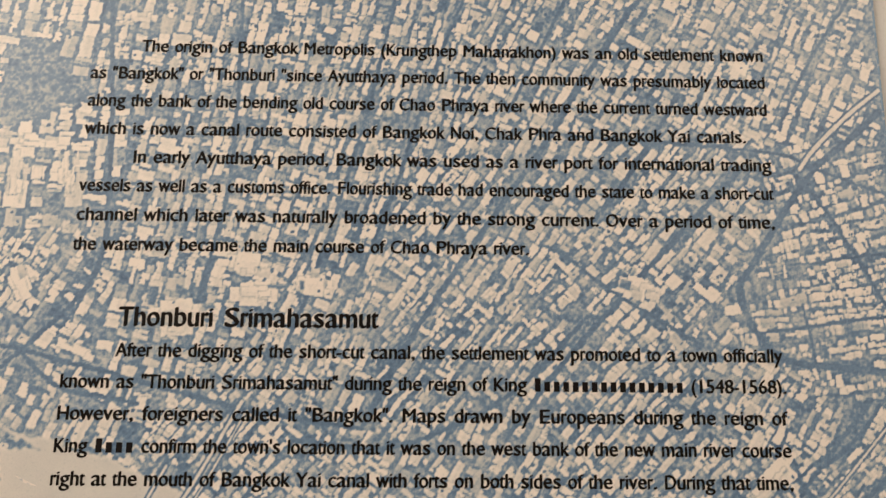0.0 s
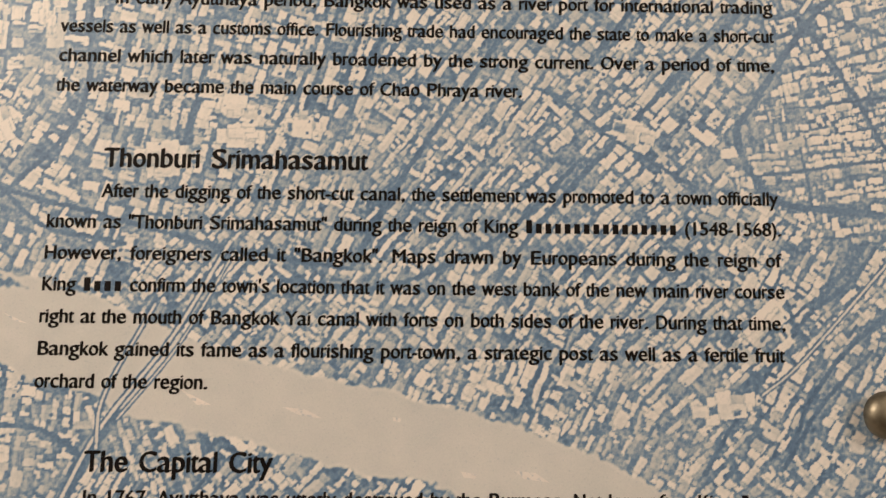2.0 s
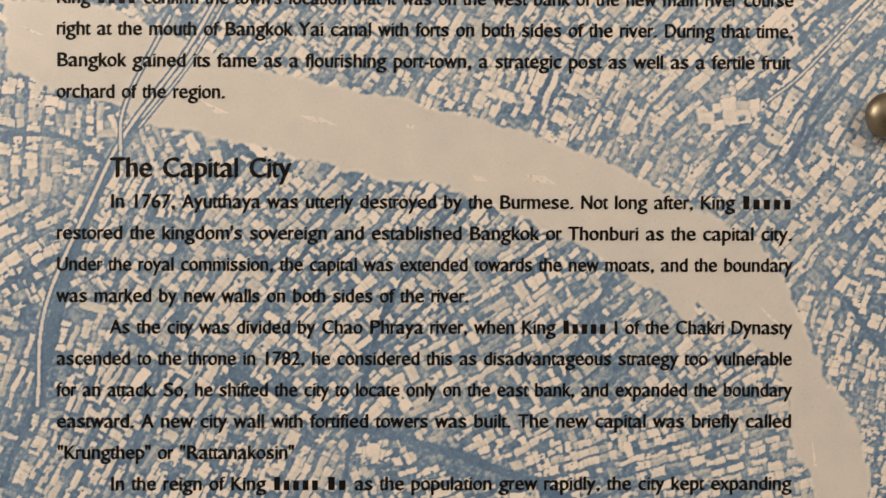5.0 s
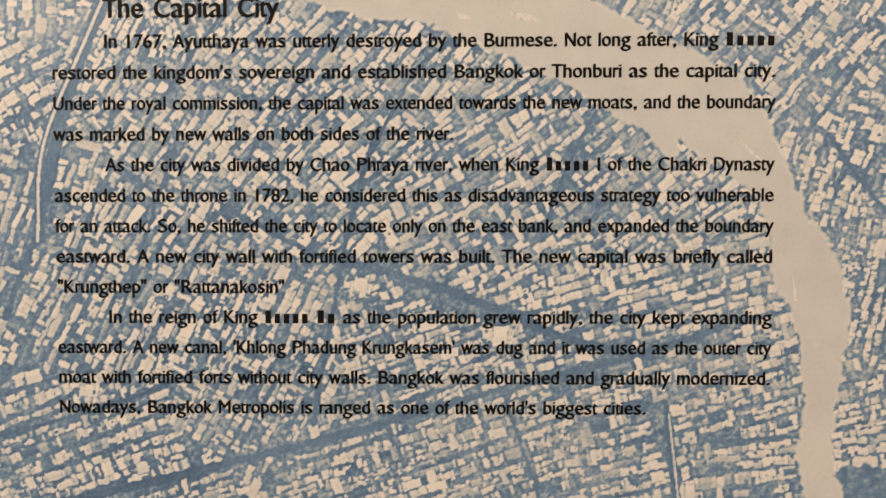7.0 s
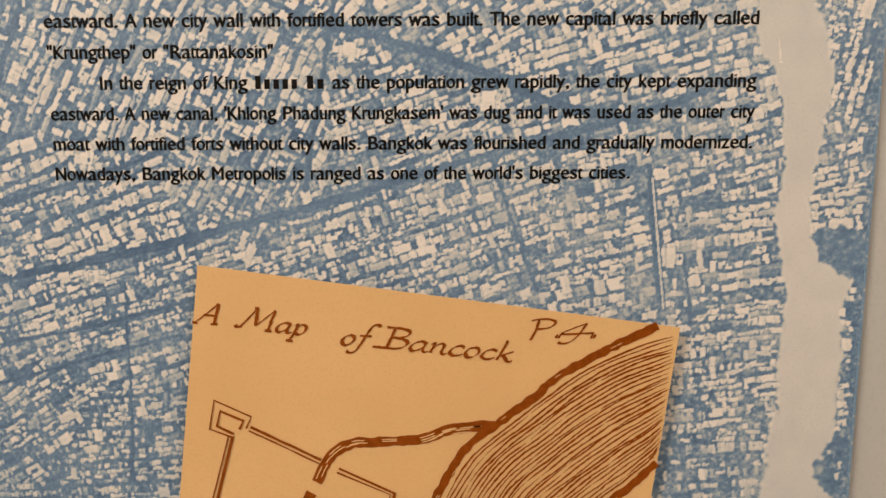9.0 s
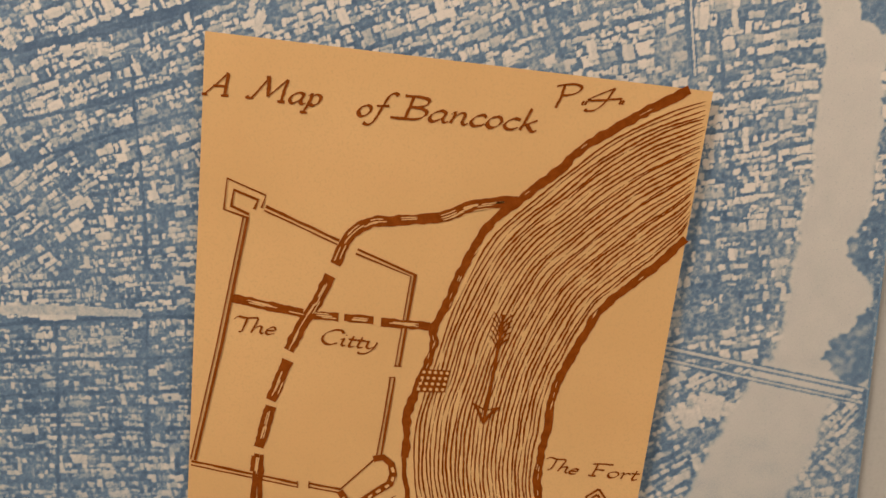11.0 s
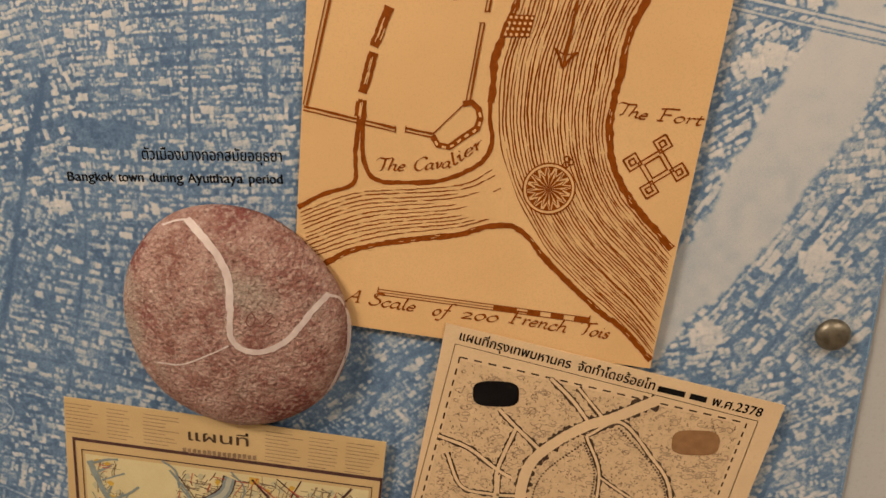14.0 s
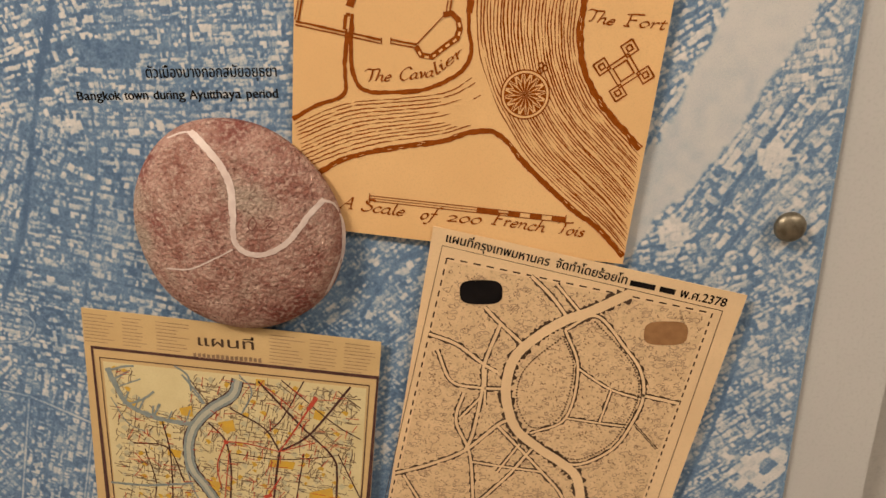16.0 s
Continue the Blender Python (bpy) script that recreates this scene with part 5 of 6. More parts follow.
town_lane([(-0.0579, 0.7000), (-0.0327, 0.6893), (-0.0095, 0.6698), (0.0038, 0.6612)], 0.0034)
town_lane([(-0.0076, 0.7263), (0.0057, 0.7109), (0.0273, 0.6885)], 0.0034)
town_lane([(0.0062, 0.7097), (-0.0085, 0.6698), (-0.0104, 0.6462), (-0.0203, 0.5969), (-0.0294, 0.5744)], 0.0034)
town_lane([(-0.0968, 0.5484), (-0.0640, 0.5592), (-0.0294, 0.5757), (0.0023, 0.6049), (0.0140, 0.6113)], 0.0036)
town_lane([(-0.0508, 0.6840), (-0.0390, 0.6519), (-0.0130, 0.6450), (0.0078, 0.6441)], 0.0030)
town_lane([(-0.0278, 0.6400), (-0.0360, 0.6092), (-0.0240, 0.5713), (-0.0220, 0.5111)], 0.0032)
town_lane([(-0.0322, 0.6124), (-0.0132, 0.6342)], 0.0026)
town_lane([(0.0023, 0.6049), (0.0289, 0.5725), (0.0591, 0.5339), (0.0677, 0.5139)], 0.0030)
town_lane([(0.0342, 0.5790), (0.0127, 0.5493), (-0.0152, 0.5182)], 0.0030)
town_lane([(-0.0226, 0.5635), (0.0127, 0.5578), (0.0452, 0.5534)], 0.0026)
town_lane([(0.0235, 0.5851), (0.0018, 0.5523)], 0.0024)
town_lane([(0.0629, 0.7044), (0.0750, 0.6659), (0.0652, 0.6140), (0.0330, 0.5967)], 0.0026)
town_lane([(0.0750, 0.6659), (0.1040, 0.6452), (0.1318, 0.6349)], 0.0024)
town_lane([(0.0652, 0.6140), (0.0964, 0.6090), (0.1198, 0.6058)], 0.0022)
town_lane([(0.1051, 0.6429), (0.0964, 0.6103)], 0.0022)
town_lane([(0.1326, 0.6391), (0.1662, 0.6307)], 0.0034)
town_lane([(0.0327, 0.7556), (0.0500, 0.7370), (0.0651, 0.7154)], 0.0032)
town_lane([(0.0546, 0.7477), (0.0747, 0.7219)], 0.0026)
town_lane([(0.1273, 0.6090), (0.1496, 0.5815)], 0.0006)
town_lane([(-0.0897, 0.5466), (-0.0718, 0.5095)], 0.0030)
town_lane([(-0.0075, 0.6640), (-0.0091, 0.6269)], 0.0026)

M_LAND = mottled("dusky_tan_print", (0.66, 0.465, 0.268), (0.58, 0.40, 0.226), 90, 700, 0.5, 0.25, 0, speck=(0.44, 0.31, 0.18))
land = Ink()
land.patch([lerp_quad(in_b2, s, t) for s, t in ((0.008, 0.01), (0.992, 0.01), (0.99, 1.0), (0.01, 1.0))])
land.make("land_tint", YB + 0.00018, M_LAND, map_b, "dusky mottled land of the plan")
edge, lane = Ink(), Ink()
for line, width in LANES:
    edge.stroke(line, width + 0.0021, 0.45, 0.0012)
    lane.stroke(line, width * 0.86, 0.06, 0.0012)
edge.make("lane_edge", YB, M_SEPIA, map_b, "dark edge of a lane or moat", each=True)
lane.make("lane", YB - 0.00012, M_SHEET_TAN, map_b, "pale lane or moat", each=True)
wall_dots, squiggles, scrub = Ink(), Ink(), Ink()
for line in ([(0.0882, 0.7122), (0.1120, 0.6850), (0.1262, 0.6624), (0.1295, 0.6391), (0.1219, 0.6131), (0.1058, 0.5850), (0.0770, 0.5684), (0.0534, 0.5781)], [(0.0611, 0.6977), (0.0710, 0.6659), (0.0610, 0.6170), (0.0361, 0.6030), (0.0224, 0.6225), (0.0213, 0.6466), (0.0314, 0.6702), (0.0611, 0.6977)]):
    p = smooth_line(line, 0.0027)
    for c in p[::1]:
        wall_dots.patch([c + 0.00075 * np.array([i, j]) for i, j in ((-1, -1), (1, -1), (1, 1), (-1, 1))])
wall_dots.make("wall_stipple", YB - 0.0002, M_SEPIA, map_b, kind="stuff")
pts = np.array([lerp_quad(in_b2, a, b) for a, b in zip(RNG.uniform(0.02, 0.98, 2600), RNG.uniform(0.02, 0.98, 2600))])
free = pts[~near_lines(pts, LANES, 0.0016)]
for k, c in enumerate(free):
    inner = np.hypot(*(c - np.array((0.0747, 0.6413)))) < 0.055
    if k % 3 == 0:
        # a looped outline of trees
        turn, r = RNG.uniform(0, 6.28), RNG.uniform(0.0010, 0.0026) * (0.7 if inner else 1.0)
        arc = np.linspace(0, RNG.uniform(2.5, 6.0), 7) + turn
        scrub.stroke(c + np.stack([np.cos(arc) * 1.6, np.sin(arc)], 1) * r * RNG.uniform(0.6, 1.3, (7, 1)), 0.0008, 0.4, 0.0008)
    elif k % 3 == 1 or inner:
        # an upright tick with a short foot
        h = RNG.uniform(0.0009, 0.0018)
        squiggles.stroke([c, c + (0.0002, h)], 0.0009, 0.3, 0.0008)
        if RNG.random() < 0.4:
            squiggles.stroke([c, c + (0.0014, 0.0001)], 0.0006, 0.3, 0.0008)
    else:
        way = RNG.uniform(0, 6.28) + np.cumsum(RNG.normal(size=3) * 0.7)
        scrub.stroke(c + np.cumsum(np.stack([np.cos(way), np.sin(way)], 1) * 0.0011, 0), 0.0011, 0.3, 0.0008)
M_FAINT = mottled("faint_sepia_print", (0.34, 0.225, 0.135), (0.42, 0.29, 0.18), 160, 1200, 0.55, 0.2, 0)
scrub.make("scrub_stipple", YB + 0.0001, M_FAINT, map_b, "pale sepia trees and scrub marks", kind="stuff")
squiggles.make("hut_stipple", YB + 0.00005, M_SEPIA_PALE, map_b, "small dark marks of huts", kind="stuff")


def emblem(at, size, material, name):
    """A plain rounded block where the sheet carries a picture stamp."""
    c = np.array(at)
    ink = Ink()
    pts = [c + size * np.array([math.copysign(abs(math.cos(a)) ** 0.6, math.cos(a)), 0.62 * math.copysign(abs(math.sin(a)) ** 0.6, math.sin(a))]) for a in np.linspace(0, 2 * math.pi, 36)[:-1]]
    ink.patch(pts)
    ink.make(name, YB - 0.0003, material, map_b)


emblem([(-0.0104, 0.7404)][0], 0.0185, M_TEXT, "dark_stamp")
emblem([(0.1490, 0.7014)][0], 0.0185, mottled("brown_stamp_print", (0.30, 0.155, 0.065), (0.24, 0.12, 0.05), 150, 900, 0.5, 0.2, 0), "brown_stamp")

# ---- yellowed street map ----
map_c = new("street_map")
map_c.location, map_c.scale = (0.0, 0.0, 0.0096), (0.9904, 1.0, 0.9904)
tagged(map_c, "yellowed street map sheet with coloured roads and dark frame", "map")
lifted_sheet(MAP_C, -0.0082, M_SHEET_YELLOW, map_c)
YC = -0.0085
M_CREAM = mottled("cream_map_ground", (0.63, 0.53, 0.295), (0.57, 0.465, 0.245), 30, 600, 0.5, 0.2, 0)
M_GREY_WATER = mottled("grey_water_print", (0.19, 0.225, 0.22), (0.25, 0.28, 0.26), 150, 900, 0.5, 0.2, 0)
M_YELLOW = mottled("yellow_print", (0.60, 0.36, 0.04), (0.52, 0.32, 0.06), 150, 900, 0.5, 0.2, 0)
M_RED = mottled("red_print", (0.50, 0.06, 0.03), (0.40, 0.07, 0.045), 150, 900, 0.5, 0.2, 0)
M_MAROON = mottled("maroon_print", (0.060, 0.027, 0.025), (0.10, 0.044, 0.036), 200, 900, 0.5, 0.2, 0)
ground_c = [(-0.3720, 0.6686), (-0.1191, 0.6419), (-0.1362, 0.5075), (-0.3943, 0.4994)]
gi = Ink()
gi.patch(ground_c)
gi.make("map_ground", YC, M_CREAM, map_c, "cream ground of the street map")
fr = Ink()
fr.stroke([(-0.4024, 0.4991), (-0.3800, 0.6838), (-0.1076, 0.6535), (-0.1281, 0.5078)], 0.0040, 0.08, curve=False)
fr.stroke([(-0.3956, 0.4993), (-0.3745, 0.6729), (-0.1162, 0.6450), (-0.1350, 0.5075)], 0.0012, 0.08, curve=False)
fr.make("map_frame", YC - 0.0001, M_MAROON, map_c, "dark double frame line")
# legend columns: text too small to read, as plain bars
leg = Ink()
for x0, x1, dy in ((150, 208, 0), (219, 262, 8), (280, 340, 12), (482, 545, 32), (553, 604, 40), (613, 668, 44)):
    for k in range(9):
        y = 549 + dy + k * 6.2
        a, b = (np.array(p) for p in [(-0.3823, 0.7210), (-0.1022, 0.6866)])
        s0, s1 = (x0 - 147) / 529, (x1 - 147) / 529
        down = (np.array([(-0.3863, 0.6909)][0]) - np.array([(-0.3823, 0.7210)][0])) * (k * 6.0 / 51 + 0.06)
        end = s0 + (s1 - s0) * RNG.uniform(0.55, 1.0)
        leg.stroke([a + (b - a) * s0 + down, a + (b - a) * end + down], 0.0006, 0.4, 0.001)
leg.make("legend_print", YC, M_SEPIA_PALE, map_c, "fine lines of a legend", kind="stuff")
thai_line("แผนที่", *[(-0.2748, 0.6862), (-0.2220, 0.6818)], 0.015, YC, map_c, M_SEPIA, "map_title")
sub = Ink()
p0, p1 = (np.array(p) for p in [(-0.2814, 0.6760), (-0.2153, 0.6705)])
for s in np.linspace(0, 0.94, 15):
    sub.stroke([p0 + (p1 - p0) * s, p0 + (p1 - p0) * (s + 0.045)], 0.0045, 0.2, curve=False)
sub.make("map_subtitle", YC - 0.0001, M_SEPIA_PALE, map_c)
M_STREET = mottled("brown_street_print", (0.17, 0.12, 0.075), (0.25, 0.18, 0.11), 200, 1500, 0.55, 0.2, 0)
M_HAZE = mottled("grey_green_print", (0.45, 0.41, 0.26), (0.50, 0.44, 0.27), 120, 900, 0.5, 0.2, 0)
INKS = {"tint": Ink(), "water": Ink(), "fill": Ink(), "thin": Ink(), "road": Ink(), "red": Ink(), "yellow": Ink()}
RIVER_C = [(-0.2418, 0.6496), (-0.2498, 0.6328), (-0.2716, 0.6186), (-0.2920, 0.5990), (-0.3028, 0.5757), (-0.3040, 0.5479), (-0.2933, 0.5260), (-0.2831, 0.5029)]
INKS["road"].stroke(RIVER_C, 0.0122, 0.12)
INKS["water"].stroke(RIVER_C, 0.0102, 0.08)
mid = Ink()
mid.stroke(RIVER_C, 0.0046, 0.15)
mid.make("river_core", YC - 0.00046, mottled("pale_grey_water", (0.42, 0.40, 0.31), (0.37, 0.365, 0.30), 120, 900, 0.5, 0.2, 0), map_c, "pale middle of the river")
for line, w in (([(-0.3689, 0.6619), (-0.3651, 0.6445), (-0.3561, 0.6212), (-0.3283, 0.6061), (-0.2953, 0.5995)], 0.0052), ([(-0.3724, 0.6293), (-0.3609, 0.6003), (-0.3452, 0.5908)], 0.0010), ([(-0.3531, 0.6359), (-0.3612, 0.6217)], 0.0020), ([(-0.3434, 0.6297), (-0.3509, 0.6155)], 0.0018), ([(-0.3308, 0.6203), (-0.3350, 0.6073)], 0.0018), ([(-0.2961, 0.6552), (-0.2851, 0.6367), (-0.2789, 0.6230)], 0.0020), ([(-0.3938, 0.5281), (-0.3566, 0.5256), (-0.3059, 0.5291)], 0.0026), ([(-0.3565, 0.6218), (-0.3405, 0.6272), (-0.3273, 0.6362)], 0.0022), ([(-0.3652, 0.6495), (-0.3493, 0.6578)], 0.0020), ([(-0.3605, 0.6421), (-0.3383, 0.6498)], 0.0016), ([(-0.3671, 0.6595), (-0.3527, 0.6633), (-0.3423, 0.6640)], 0.0022),
                ([(-0.3462, 0.6155), (-0.3393, 0.6272)], 0.0018), ([(-0.3333, 0.6073), (-0.3241, 0.6223)], 0.0024), ([(-0.3196, 0.6030), (-0.3130, 0.6141)], 0.0016), ([(-0.3014, 0.6014), (-0.2942, 0.6164)], 0.0014), ([(-0.3018, 0.6643), (-0.2907, 0.6540), (-0.2897, 0.6367)], 0.0022), ([(-0.2880, 0.6367), (-0.2806, 0.6229)], 0.0016), ([(-0.2403, 0.6558), (-0.2301, 0.6374), (-0.2437, 0.6120)], 0.0016), ([(-0.2924, 0.5996), (-0.3088, 0.5648), (-0.3069, 0.5235), (-0.3001, 0.5023)], 0.0016)):
    INKS["water"].stroke(line, w, 0.3)
for line, w in (([(-0.2225, 0.6486), (-0.1872, 0.6008), (-0.1587, 0.5649), (-0.1563, 0.5414), (-0.1606, 0.5067)], 0.0022), ([(-0.1341, 0.6435), (-0.1788, 0.5900), (-0.2111, 0.5697)], 0.0022), ([(-0.2783, 0.6018), (-0.2643, 0.5805), (-0.2637, 0.5455), (-0.2710, 0.5033)], 0.0018), ([(-0.2111, 0.5697), (-0.2182, 0.5398), (-0.2255, 0.5047)], 0.0022), ([(-0.2541, 0.6182), (-0.2232, 0.5963), (-0.2111, 0.5697)], 0.0016), ([(-0.1781, 0.6491), (-0.2050, 0.6063), (-0.2240, 0.5898)], 0.0012),
                ([(-0.1998, 0.6501), (-0.1551, 0.6040), (-0.1289, 0.5852)], 0.0012), ([(-0.1465, 0.6385), (-0.1262, 0.6202)], 0.0010), ([(-0.3597, 0.5771), (-0.3253, 0.5712), (-0.3147, 0.5303)], 0.0014), ([(-0.3252, 0.6042), (-0.3236, 0.5644), (-0.3318, 0.5013)], 0.0014), ([(-0.3491, 0.5706), (-0.3449, 0.5294), (-0.3534, 0.5007)], 0.0010), ([(-0.2887, 0.6491), (-0.2749, 0.6230)], 0.0008), ([(-0.1528, 0.5683), (-0.1345, 0.5146)], 0.0012), ([(-0.2560, 0.5660), (-0.2105, 0.5603), (-0.1587, 0.5649)], 0.0010), ([(-0.1868, 0.5676), (-0.2024, 0.5054)], 0.0012)):
    INKS["road"].stroke(line, w, 0.2)
for line, w in (([(-0.1697, 0.6295), (-0.1902, 0.5989), (-0.2111, 0.5697)], 0.0016), ([(-0.1678, 0.6320), (-0.1770, 0.6182)], 0.0042), ([(-0.2643, 0.5805), (-0.2427, 0.5783), (-0.2111, 0.5697)], 0.0012), ([(-0.2643, 0.5805), (-0.2768, 0.5520), (-0.2768, 0.5243)], 0.0012), ([(-0.2273, 0.5187), (-0.2130, 0.5399)], 0.0014), ([(-0.2171, 0.6438), (-0.1924, 0.6192)], 0.0010), ([(-0.2111, 0.5697), (-0.1741, 0.5810)], 0.0010), ([(-0.2771, 0.5031), (-0.2630, 0.5658)], 0.0010), ([(-0.2653, 0.5818), (-0.2624, 0.5778)], 0.0040), ([(-0.2337, 0.5143), (-0.2251, 0.5174)], 0.0040)):
    INKS["red"].stroke(line, w, 0.25)
pc = np.array([lerp_quad(ground_c, s, t) for s, t in zip(RNG.uniform(0.03, 0.97, 2000), RNG.uniform(0.04, 0.98, 2000))])
pc = pc[~near_lines(pc, [(RIVER_C, 0.009)], 0.001)]
away = np.hypot(*(pc - np.array([(-0.3181, 0.6426)][0])).T) > 0.030
blocks = []


def clear_of_blocks(c):
    if min((np.hypot(*(c - b)) for b in blocks), default=1.0) < 0.0075:
        return False
    blocks.append(c)
    return True


for k, c in enumerate(pc[away]):
    turn = math.radians(RNG.choice([-8, -10, -8, 78, 74, 52, -42]) + RNG.normal() * 4)
    d = np.array([math.cos(turn), math.sin(turn)]) * RNG.uniform(0.003, 0.015)
    if k % 11 == 0:
        if not clear_of_blocks(c):
            continue
        d = d * min(1.0, 0.008 / np.hypot(*d))
        e = np.array([-d[1], d[0]])
        INKS["yellow"].patch([c - d * 0.45, c + e * 0.32, c + d * 0.45 + e * 0.15, c + d * 0.3 - e * 0.4])
    elif k % 11 in (2, 5):
        if not clear_of_blocks(c):
            continue
        d = d * min(1.0, 0.006 / np.hypot(*d))
        e = np.array([-d[1], d[0]])
        INKS["tint"].patch([c - d * 0.7, c + e * 0.6, c + d * 0.6 + e * 0.2, c + d * 0.3 - e * 0.7])
    elif k % 11 == 1:
        INKS["red"].stroke([c - d * 0.5, c + d * 0.5], 0.0007, 0.3, 0.001)
    else:
        INKS["thin"].stroke([c - d * 0.5, c + RNG.normal(size=2) * 0.0006, c + d * 0.5], RNG.uniform(0.0005, 0.0011), 0.4, 0.0012)
for quad in ([(-0.3567, 0.6269), (-0.3479, 0.6245), (-0.3485, 0.6155), (-0.3562, 0.6180)], [(-0.3055, 0.6175), (-0.2923, 0.6208), (-0.2928, 0.6080), (-0.3040, 0.6098)], [(-0.2691, 0.6020), (-0.2532, 0.6055), (-0.2522, 0.5925), (-0.2639, 0.5910)], [(-0.2244, 0.6511), (-0.2152, 0.6499), (-0.2173, 0.6425), (-0.2249, 0.6437)], [(-0.2221, 0.5601), (-0.1965, 0.5573), (-0.2004, 0.5484), (-0.2243, 0.5519)], [(-0.1703, 0.6183), (-0.1606, 0.6159), (-0.1660, 0.6057), (-0.1736, 0.6081)], [(-0.1860, 0.5214), (-0.1622, 0.5276), (-0.1624, 0.5123), (-0.1883, 0.5101)], [(-0.3253, 0.5712), (-0.3112, 0.5681), (-0.3145, 0.5592), (-0.3268, 0.5630)], [(-0.2931, 0.5343), (-0.2758, 0.5313), (-0.2805, 0.5200), (-0.2930, 0.5239)]):
    INKS["yellow"].patch(quad)
for key, name, y, mat, text in (("tint", "grey_tint", 0.00004, M_HAZE, "grey-green tinted quarters"), ("thin", "street_network", 0.00012, M_STREET, "fine brown minor streets"), ("yellow", "yellow_tint", 0.00020, M_YELLOW, "yellow town blocks"), ("road", "main_road", 0.00028, M_MAROON, "dark maroon main road"), ("water", "waterway", 0.00036, M_GREY_WATER, "grey waterway"), ("red", "red_ink", 0.00052, M_RED, "red roads")):
    INKS[key].make(name, YC - y, mat, map_c, text, *(("stuff",) if key in ("thin", "tint", "yellow", "red") else ("", True)))


# ---- veined stone: flat print, domed here so that the lights shade it ----
def stone_material():
    """Pink granite: rosy ground with wine-red clouds, pale crystals, dark pits and fine cracks."""
    m, n, l, bs = nodes_of("speckled_red_stone", 0.6, 0.2)
    nt = m.node_tree
    ground = noise_mix(nt, (0.42, 0.255, 0.205), (0.25, 0.108, 0.082), 45, 0.38, 0.62, 6)
    cloud = noise_mix(nt, ground, (0.20, 0.058, 0.046), 17, 0.53, 0.66, 9)
    grey = noise_mix(nt, cloud, (0.33, 0.25, 0.195), 13, 0.58, 0.68, 5)
    crystal = noise_mix(nt, grey, (0.54, 0.40, 0.33), 260, 0.46, 0.80, 13)
    pits = noise_mix(nt, crystal, (0.13, 0.050, 0.040), 300, 0.57, 0.74, 13)
    # cracks along the borders of stretched cells
    co, mp, cell, rng, mix = n.new("ShaderNodeTexCoord"), n.new("ShaderNodeMapping"), n.new("ShaderNodeTexVoronoi"), n.new("ShaderNodeMapRange"), n.new("ShaderNodeMix")
    mp.inputs["Rotation"].default_value, mp.inputs["Scale"].default_value = (0, 0.8, 0), (1.0, 1.0, 2.2)
    cell.feature, cell.inputs["Scale"].default_value = "DISTANCE_TO_EDGE", 105
    rng.inputs["From Max"].default_value, rng.inputs["To Min"].default_value, rng.inputs["To Max"].default_value = 0.04, 0.55, 0.0
    mix.data_type = "RGBA"
    mix.inputs[7].default_value = (0.17, 0.075, 0.06, 1)
    l.new(co.outputs["Object"], mp.inputs["Vector"])
    l.new(mp.outputs["Vector"], cell.inputs["Vector"])
    l.new(cell.outputs["Distance"], rng.inputs["Value"])
    l.new(rng.outputs["Result"], mix.inputs["Factor"])
    l.new(pits, mix.inputs[6])
    l.new(mix.outputs[2], bs.inputs["Base Color"])
    bump(nt, bs, 330, 0.0030, 1.0)
    return m


M_STONE, M_VEIN = stone_material(), mottled("white_vein", (0.66, 0.55, 0.50), (0.56, 0.44, 0.40), 120, 900, 0.5, 0.25, 0)
SX, SZ, SR = -0.2205, 0.7985, 0.0922


def stone_rim(a):
    return SR * (1 + 0.022 * math.cos(2 * a - 3.9) + 0.012 * math.cos(3 * a + 0.6) + 0.004 * math.sin(7 * a))


# raised rim and dome put the printed shading and drop shadow into the shape
def stone_y(x, z):
    a, r = math.atan2(z - SZ, x - SX), math.hypot(x - SX, z - SZ)
    k = min(1.0, r / stone_rim(a))
    return -0.0130 - 0.0280 * math.sqrt(max(0.0, 1 - k * k))


rings, seg, v, f = 14, 72, [], []
for i in range(rings + 1):
    for j in range(seg):
        a = 2 * math.pi * j / seg
        r = stone_rim(a) * math.sin(0.5 * math.pi * i / rings)
        x, z = SX + r * math.cos(a), SZ + r * math.sin(a)
        v.append((x, stone_y(x, z), z))
for j in range(seg):
    a = 2 * math.pi * j / seg
    v.append((SX + stone_rim(a) * 0.90 * math.cos(a), -0.0002, SZ + stone_rim(a) * 0.90 * math.sin(a)))
f = [[i * seg + j, i * seg + (j + 1) % seg, (i + 1) * seg + (j + 1) % seg, (i + 1) * seg + j] for i in range(rings + 1) for j in range(seg)]
f.append([(rings + 1) * seg + j for j in range(seg)])
stone = new("domed_stone_print")
stone.location = (0.0045, 0.0, 0.0050)
tagged(stone, "round print of a speckled red stone with white veins, domed to take shade", "stone")
part("stone_body", v, f, M_STONE, stone, smooth=True)
vein = Ink()
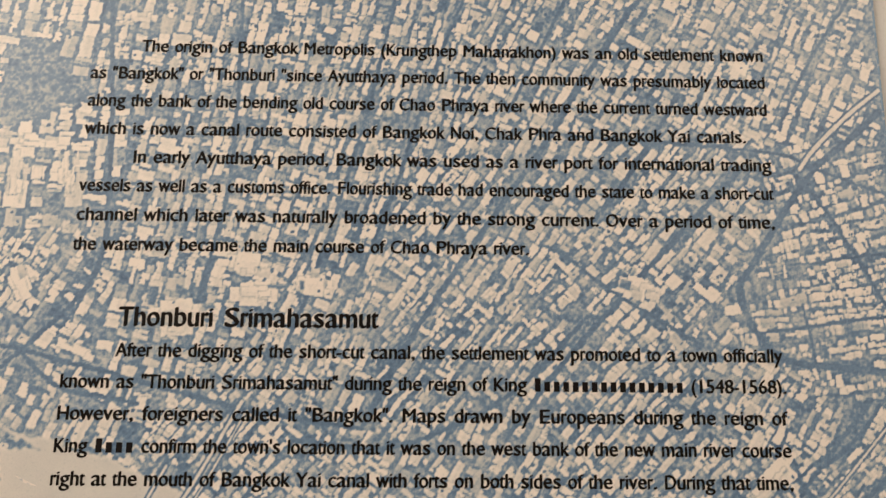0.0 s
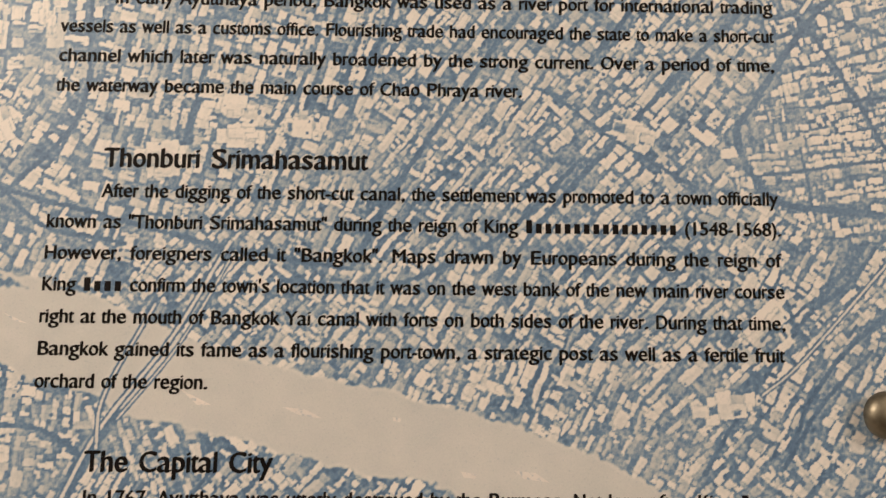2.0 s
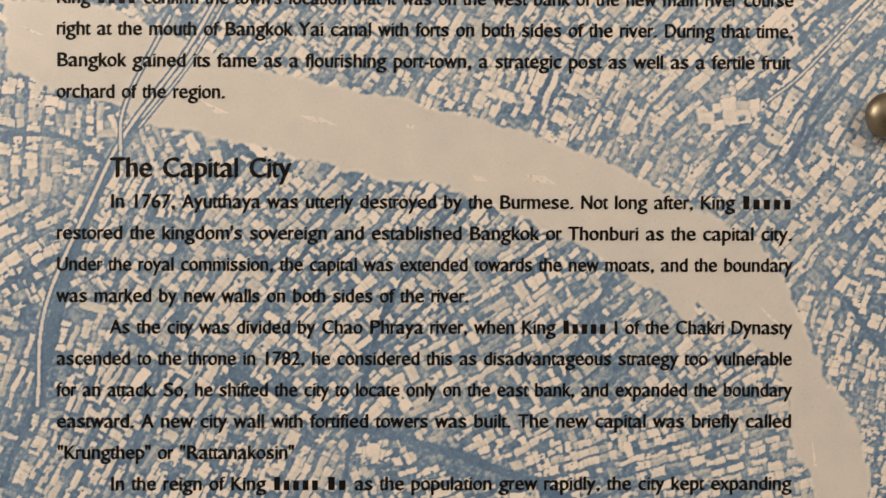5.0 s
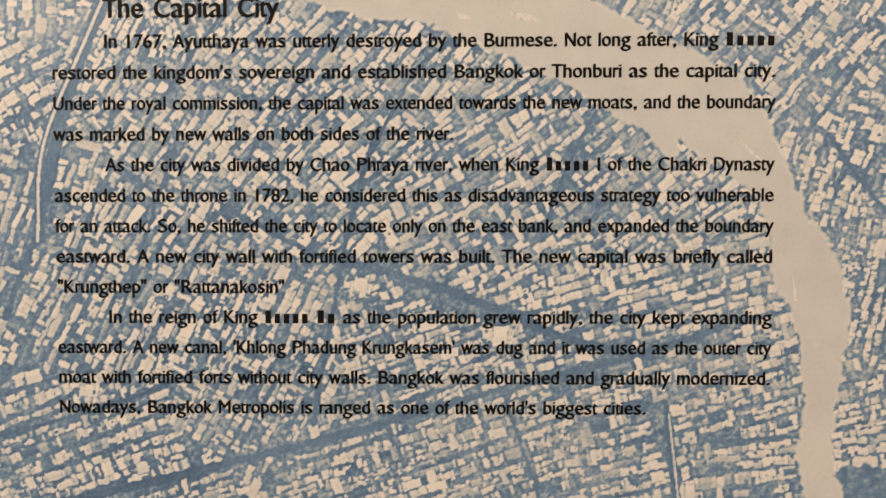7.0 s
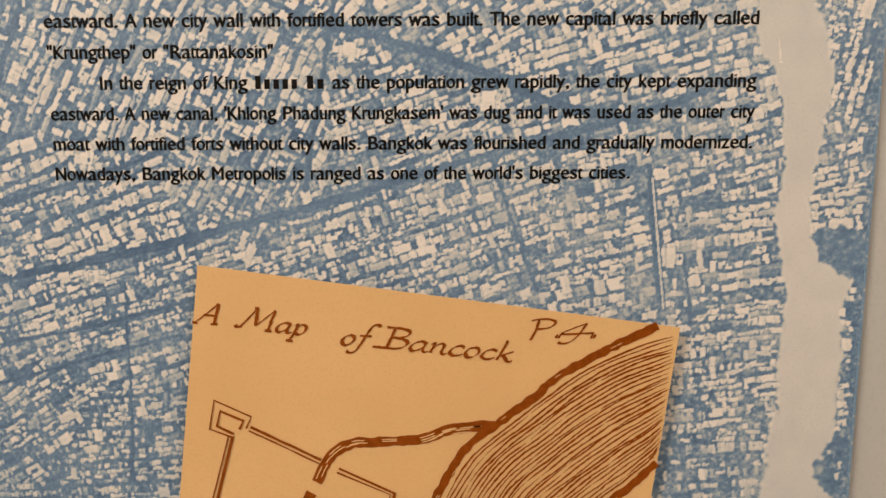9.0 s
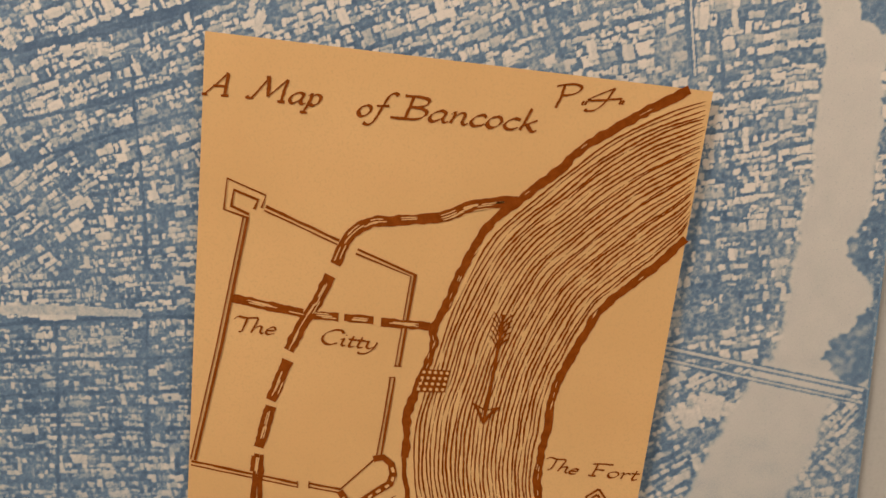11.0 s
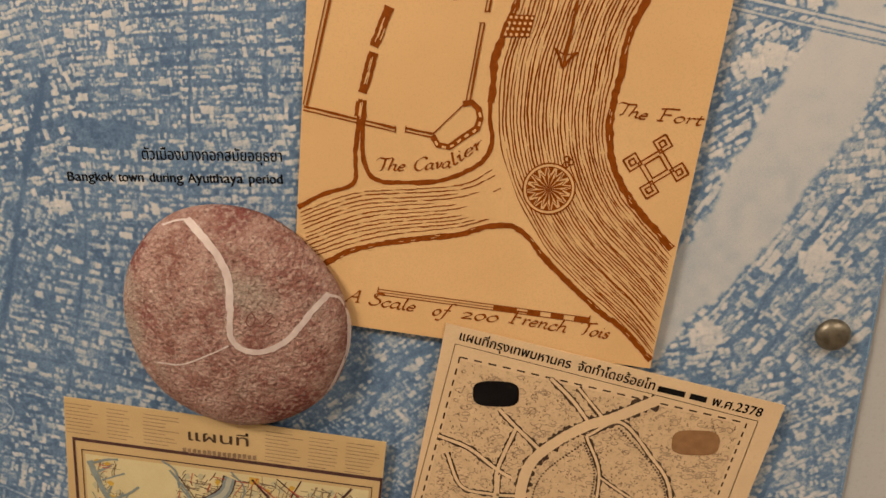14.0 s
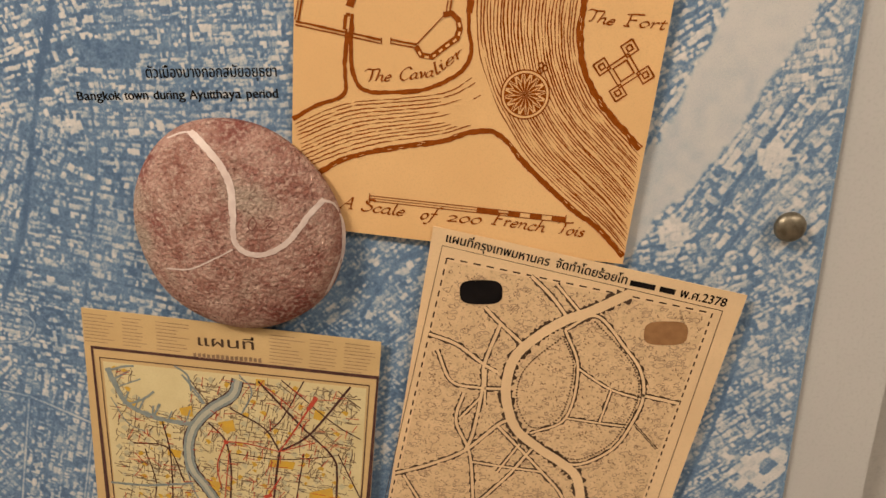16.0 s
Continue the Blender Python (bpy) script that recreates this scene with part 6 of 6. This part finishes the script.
for line, w in (([(-0.2514, 0.8825), (-0.2428, 0.8694), (-0.2321, 0.8523), (-0.2252, 0.8324), (-0.2263, 0.8045)], 0.0066), ([(-0.2259, 0.8071), (-0.2279, 0.7831), (-0.2182, 0.7713), (-0.1998, 0.7701), (-0.1790, 0.7816), (-0.1588, 0.8053), (-0.1439, 0.8203)], 0.0050), ([(-0.1450, 0.8193), (-0.1344, 0.8161), (-0.1279, 0.8009), (-0.1302, 0.7750), (-0.1404, 0.7510), (-0.1479, 0.7373)], 0.0022), ([(-0.2911, 0.7609), (-0.2703, 0.7586), (-0.2452, 0.7677), (-0.2302, 0.7746)], 0.0014), ([(-0.2698, 0.8786), (-0.2594, 0.8817), (-0.2505, 0.8820)], 0.0016)):
    vein.stroke(line, w, 0.16, 0.0015)


def on_stone(points, lift):
    """Points laid on the dome, drawn in towards the middle of the panel by its height."""
    out = []
    for x, z in points:
        k = 1 + (stone_y(x, z)) / 0.49
        x, z = x * k - stone.location.x, 1.02 + (z - 1.02) * k - stone.location.z
        out.append((x, stone_y(x, z) - lift, z))
    return out


vein_v = on_stone(vein.v, 0.0003)
part("vein", vein_v, vein.f, M_VEIN, stone, "winding white vein across the stone")
scratch = Ink()
for line, w in (([(-0.2121, 0.8007), (-0.2088, 0.8027), (-0.2064, 0.7976), (-0.2103, 0.7913), (-0.2140, 0.7945), (-0.2121, 0.8007)], 0.0011), ([(-0.1991, 0.7995), (-0.1919, 0.8005), (-0.1979, 0.7933), (-0.1890, 0.7911), (-0.1865, 0.7953)], 0.0010)):
    scratch.stroke(line, w, 0.2, 0.0008)
part("scratch", on_stone(scratch.v, 0.0002), scratch.f, mottled("dark_scratch", (0.16, 0.06, 0.05), (0.22, 0.09, 0.07), 200, 900, 0.5, 0.2, 0), stone)


# ---- studs ----
def stud(x, z):
    prof = [(0.0055, 0.002), (0.0055, -0.006), (0.0118, -0.006), (0.0125, -0.0072), (0.0125, -0.0088), (0.0118, -0.0105), (0.0098, -0.0124), (0.0065, -0.0138), (0.003, -0.0145), (0.0, -0.0147)]
    n = 40
    v = [(r * math.cos(2 * math.pi * i / n), y, r * math.sin(2 * math.pi * i / n)) for r, y in prof for i in range(n)]
    f = [[k * n + i, k * n + (i + 1) % n, (k + 1) * n + (i + 1) % n, (k + 1) * n + i] for k in range(len(prof) - 1) for i in range(n)]
    ob = part("panel_stud", v, f, M_STUD, smooth=True)
    ob.location = (x, 0, z)
    return tagged(ob, "domed aged brass stud fixing the panel edge", "stud", "studs along the panel edge")


stud(0.2480, 1.5290)
stud(0.2385, 0.7985)
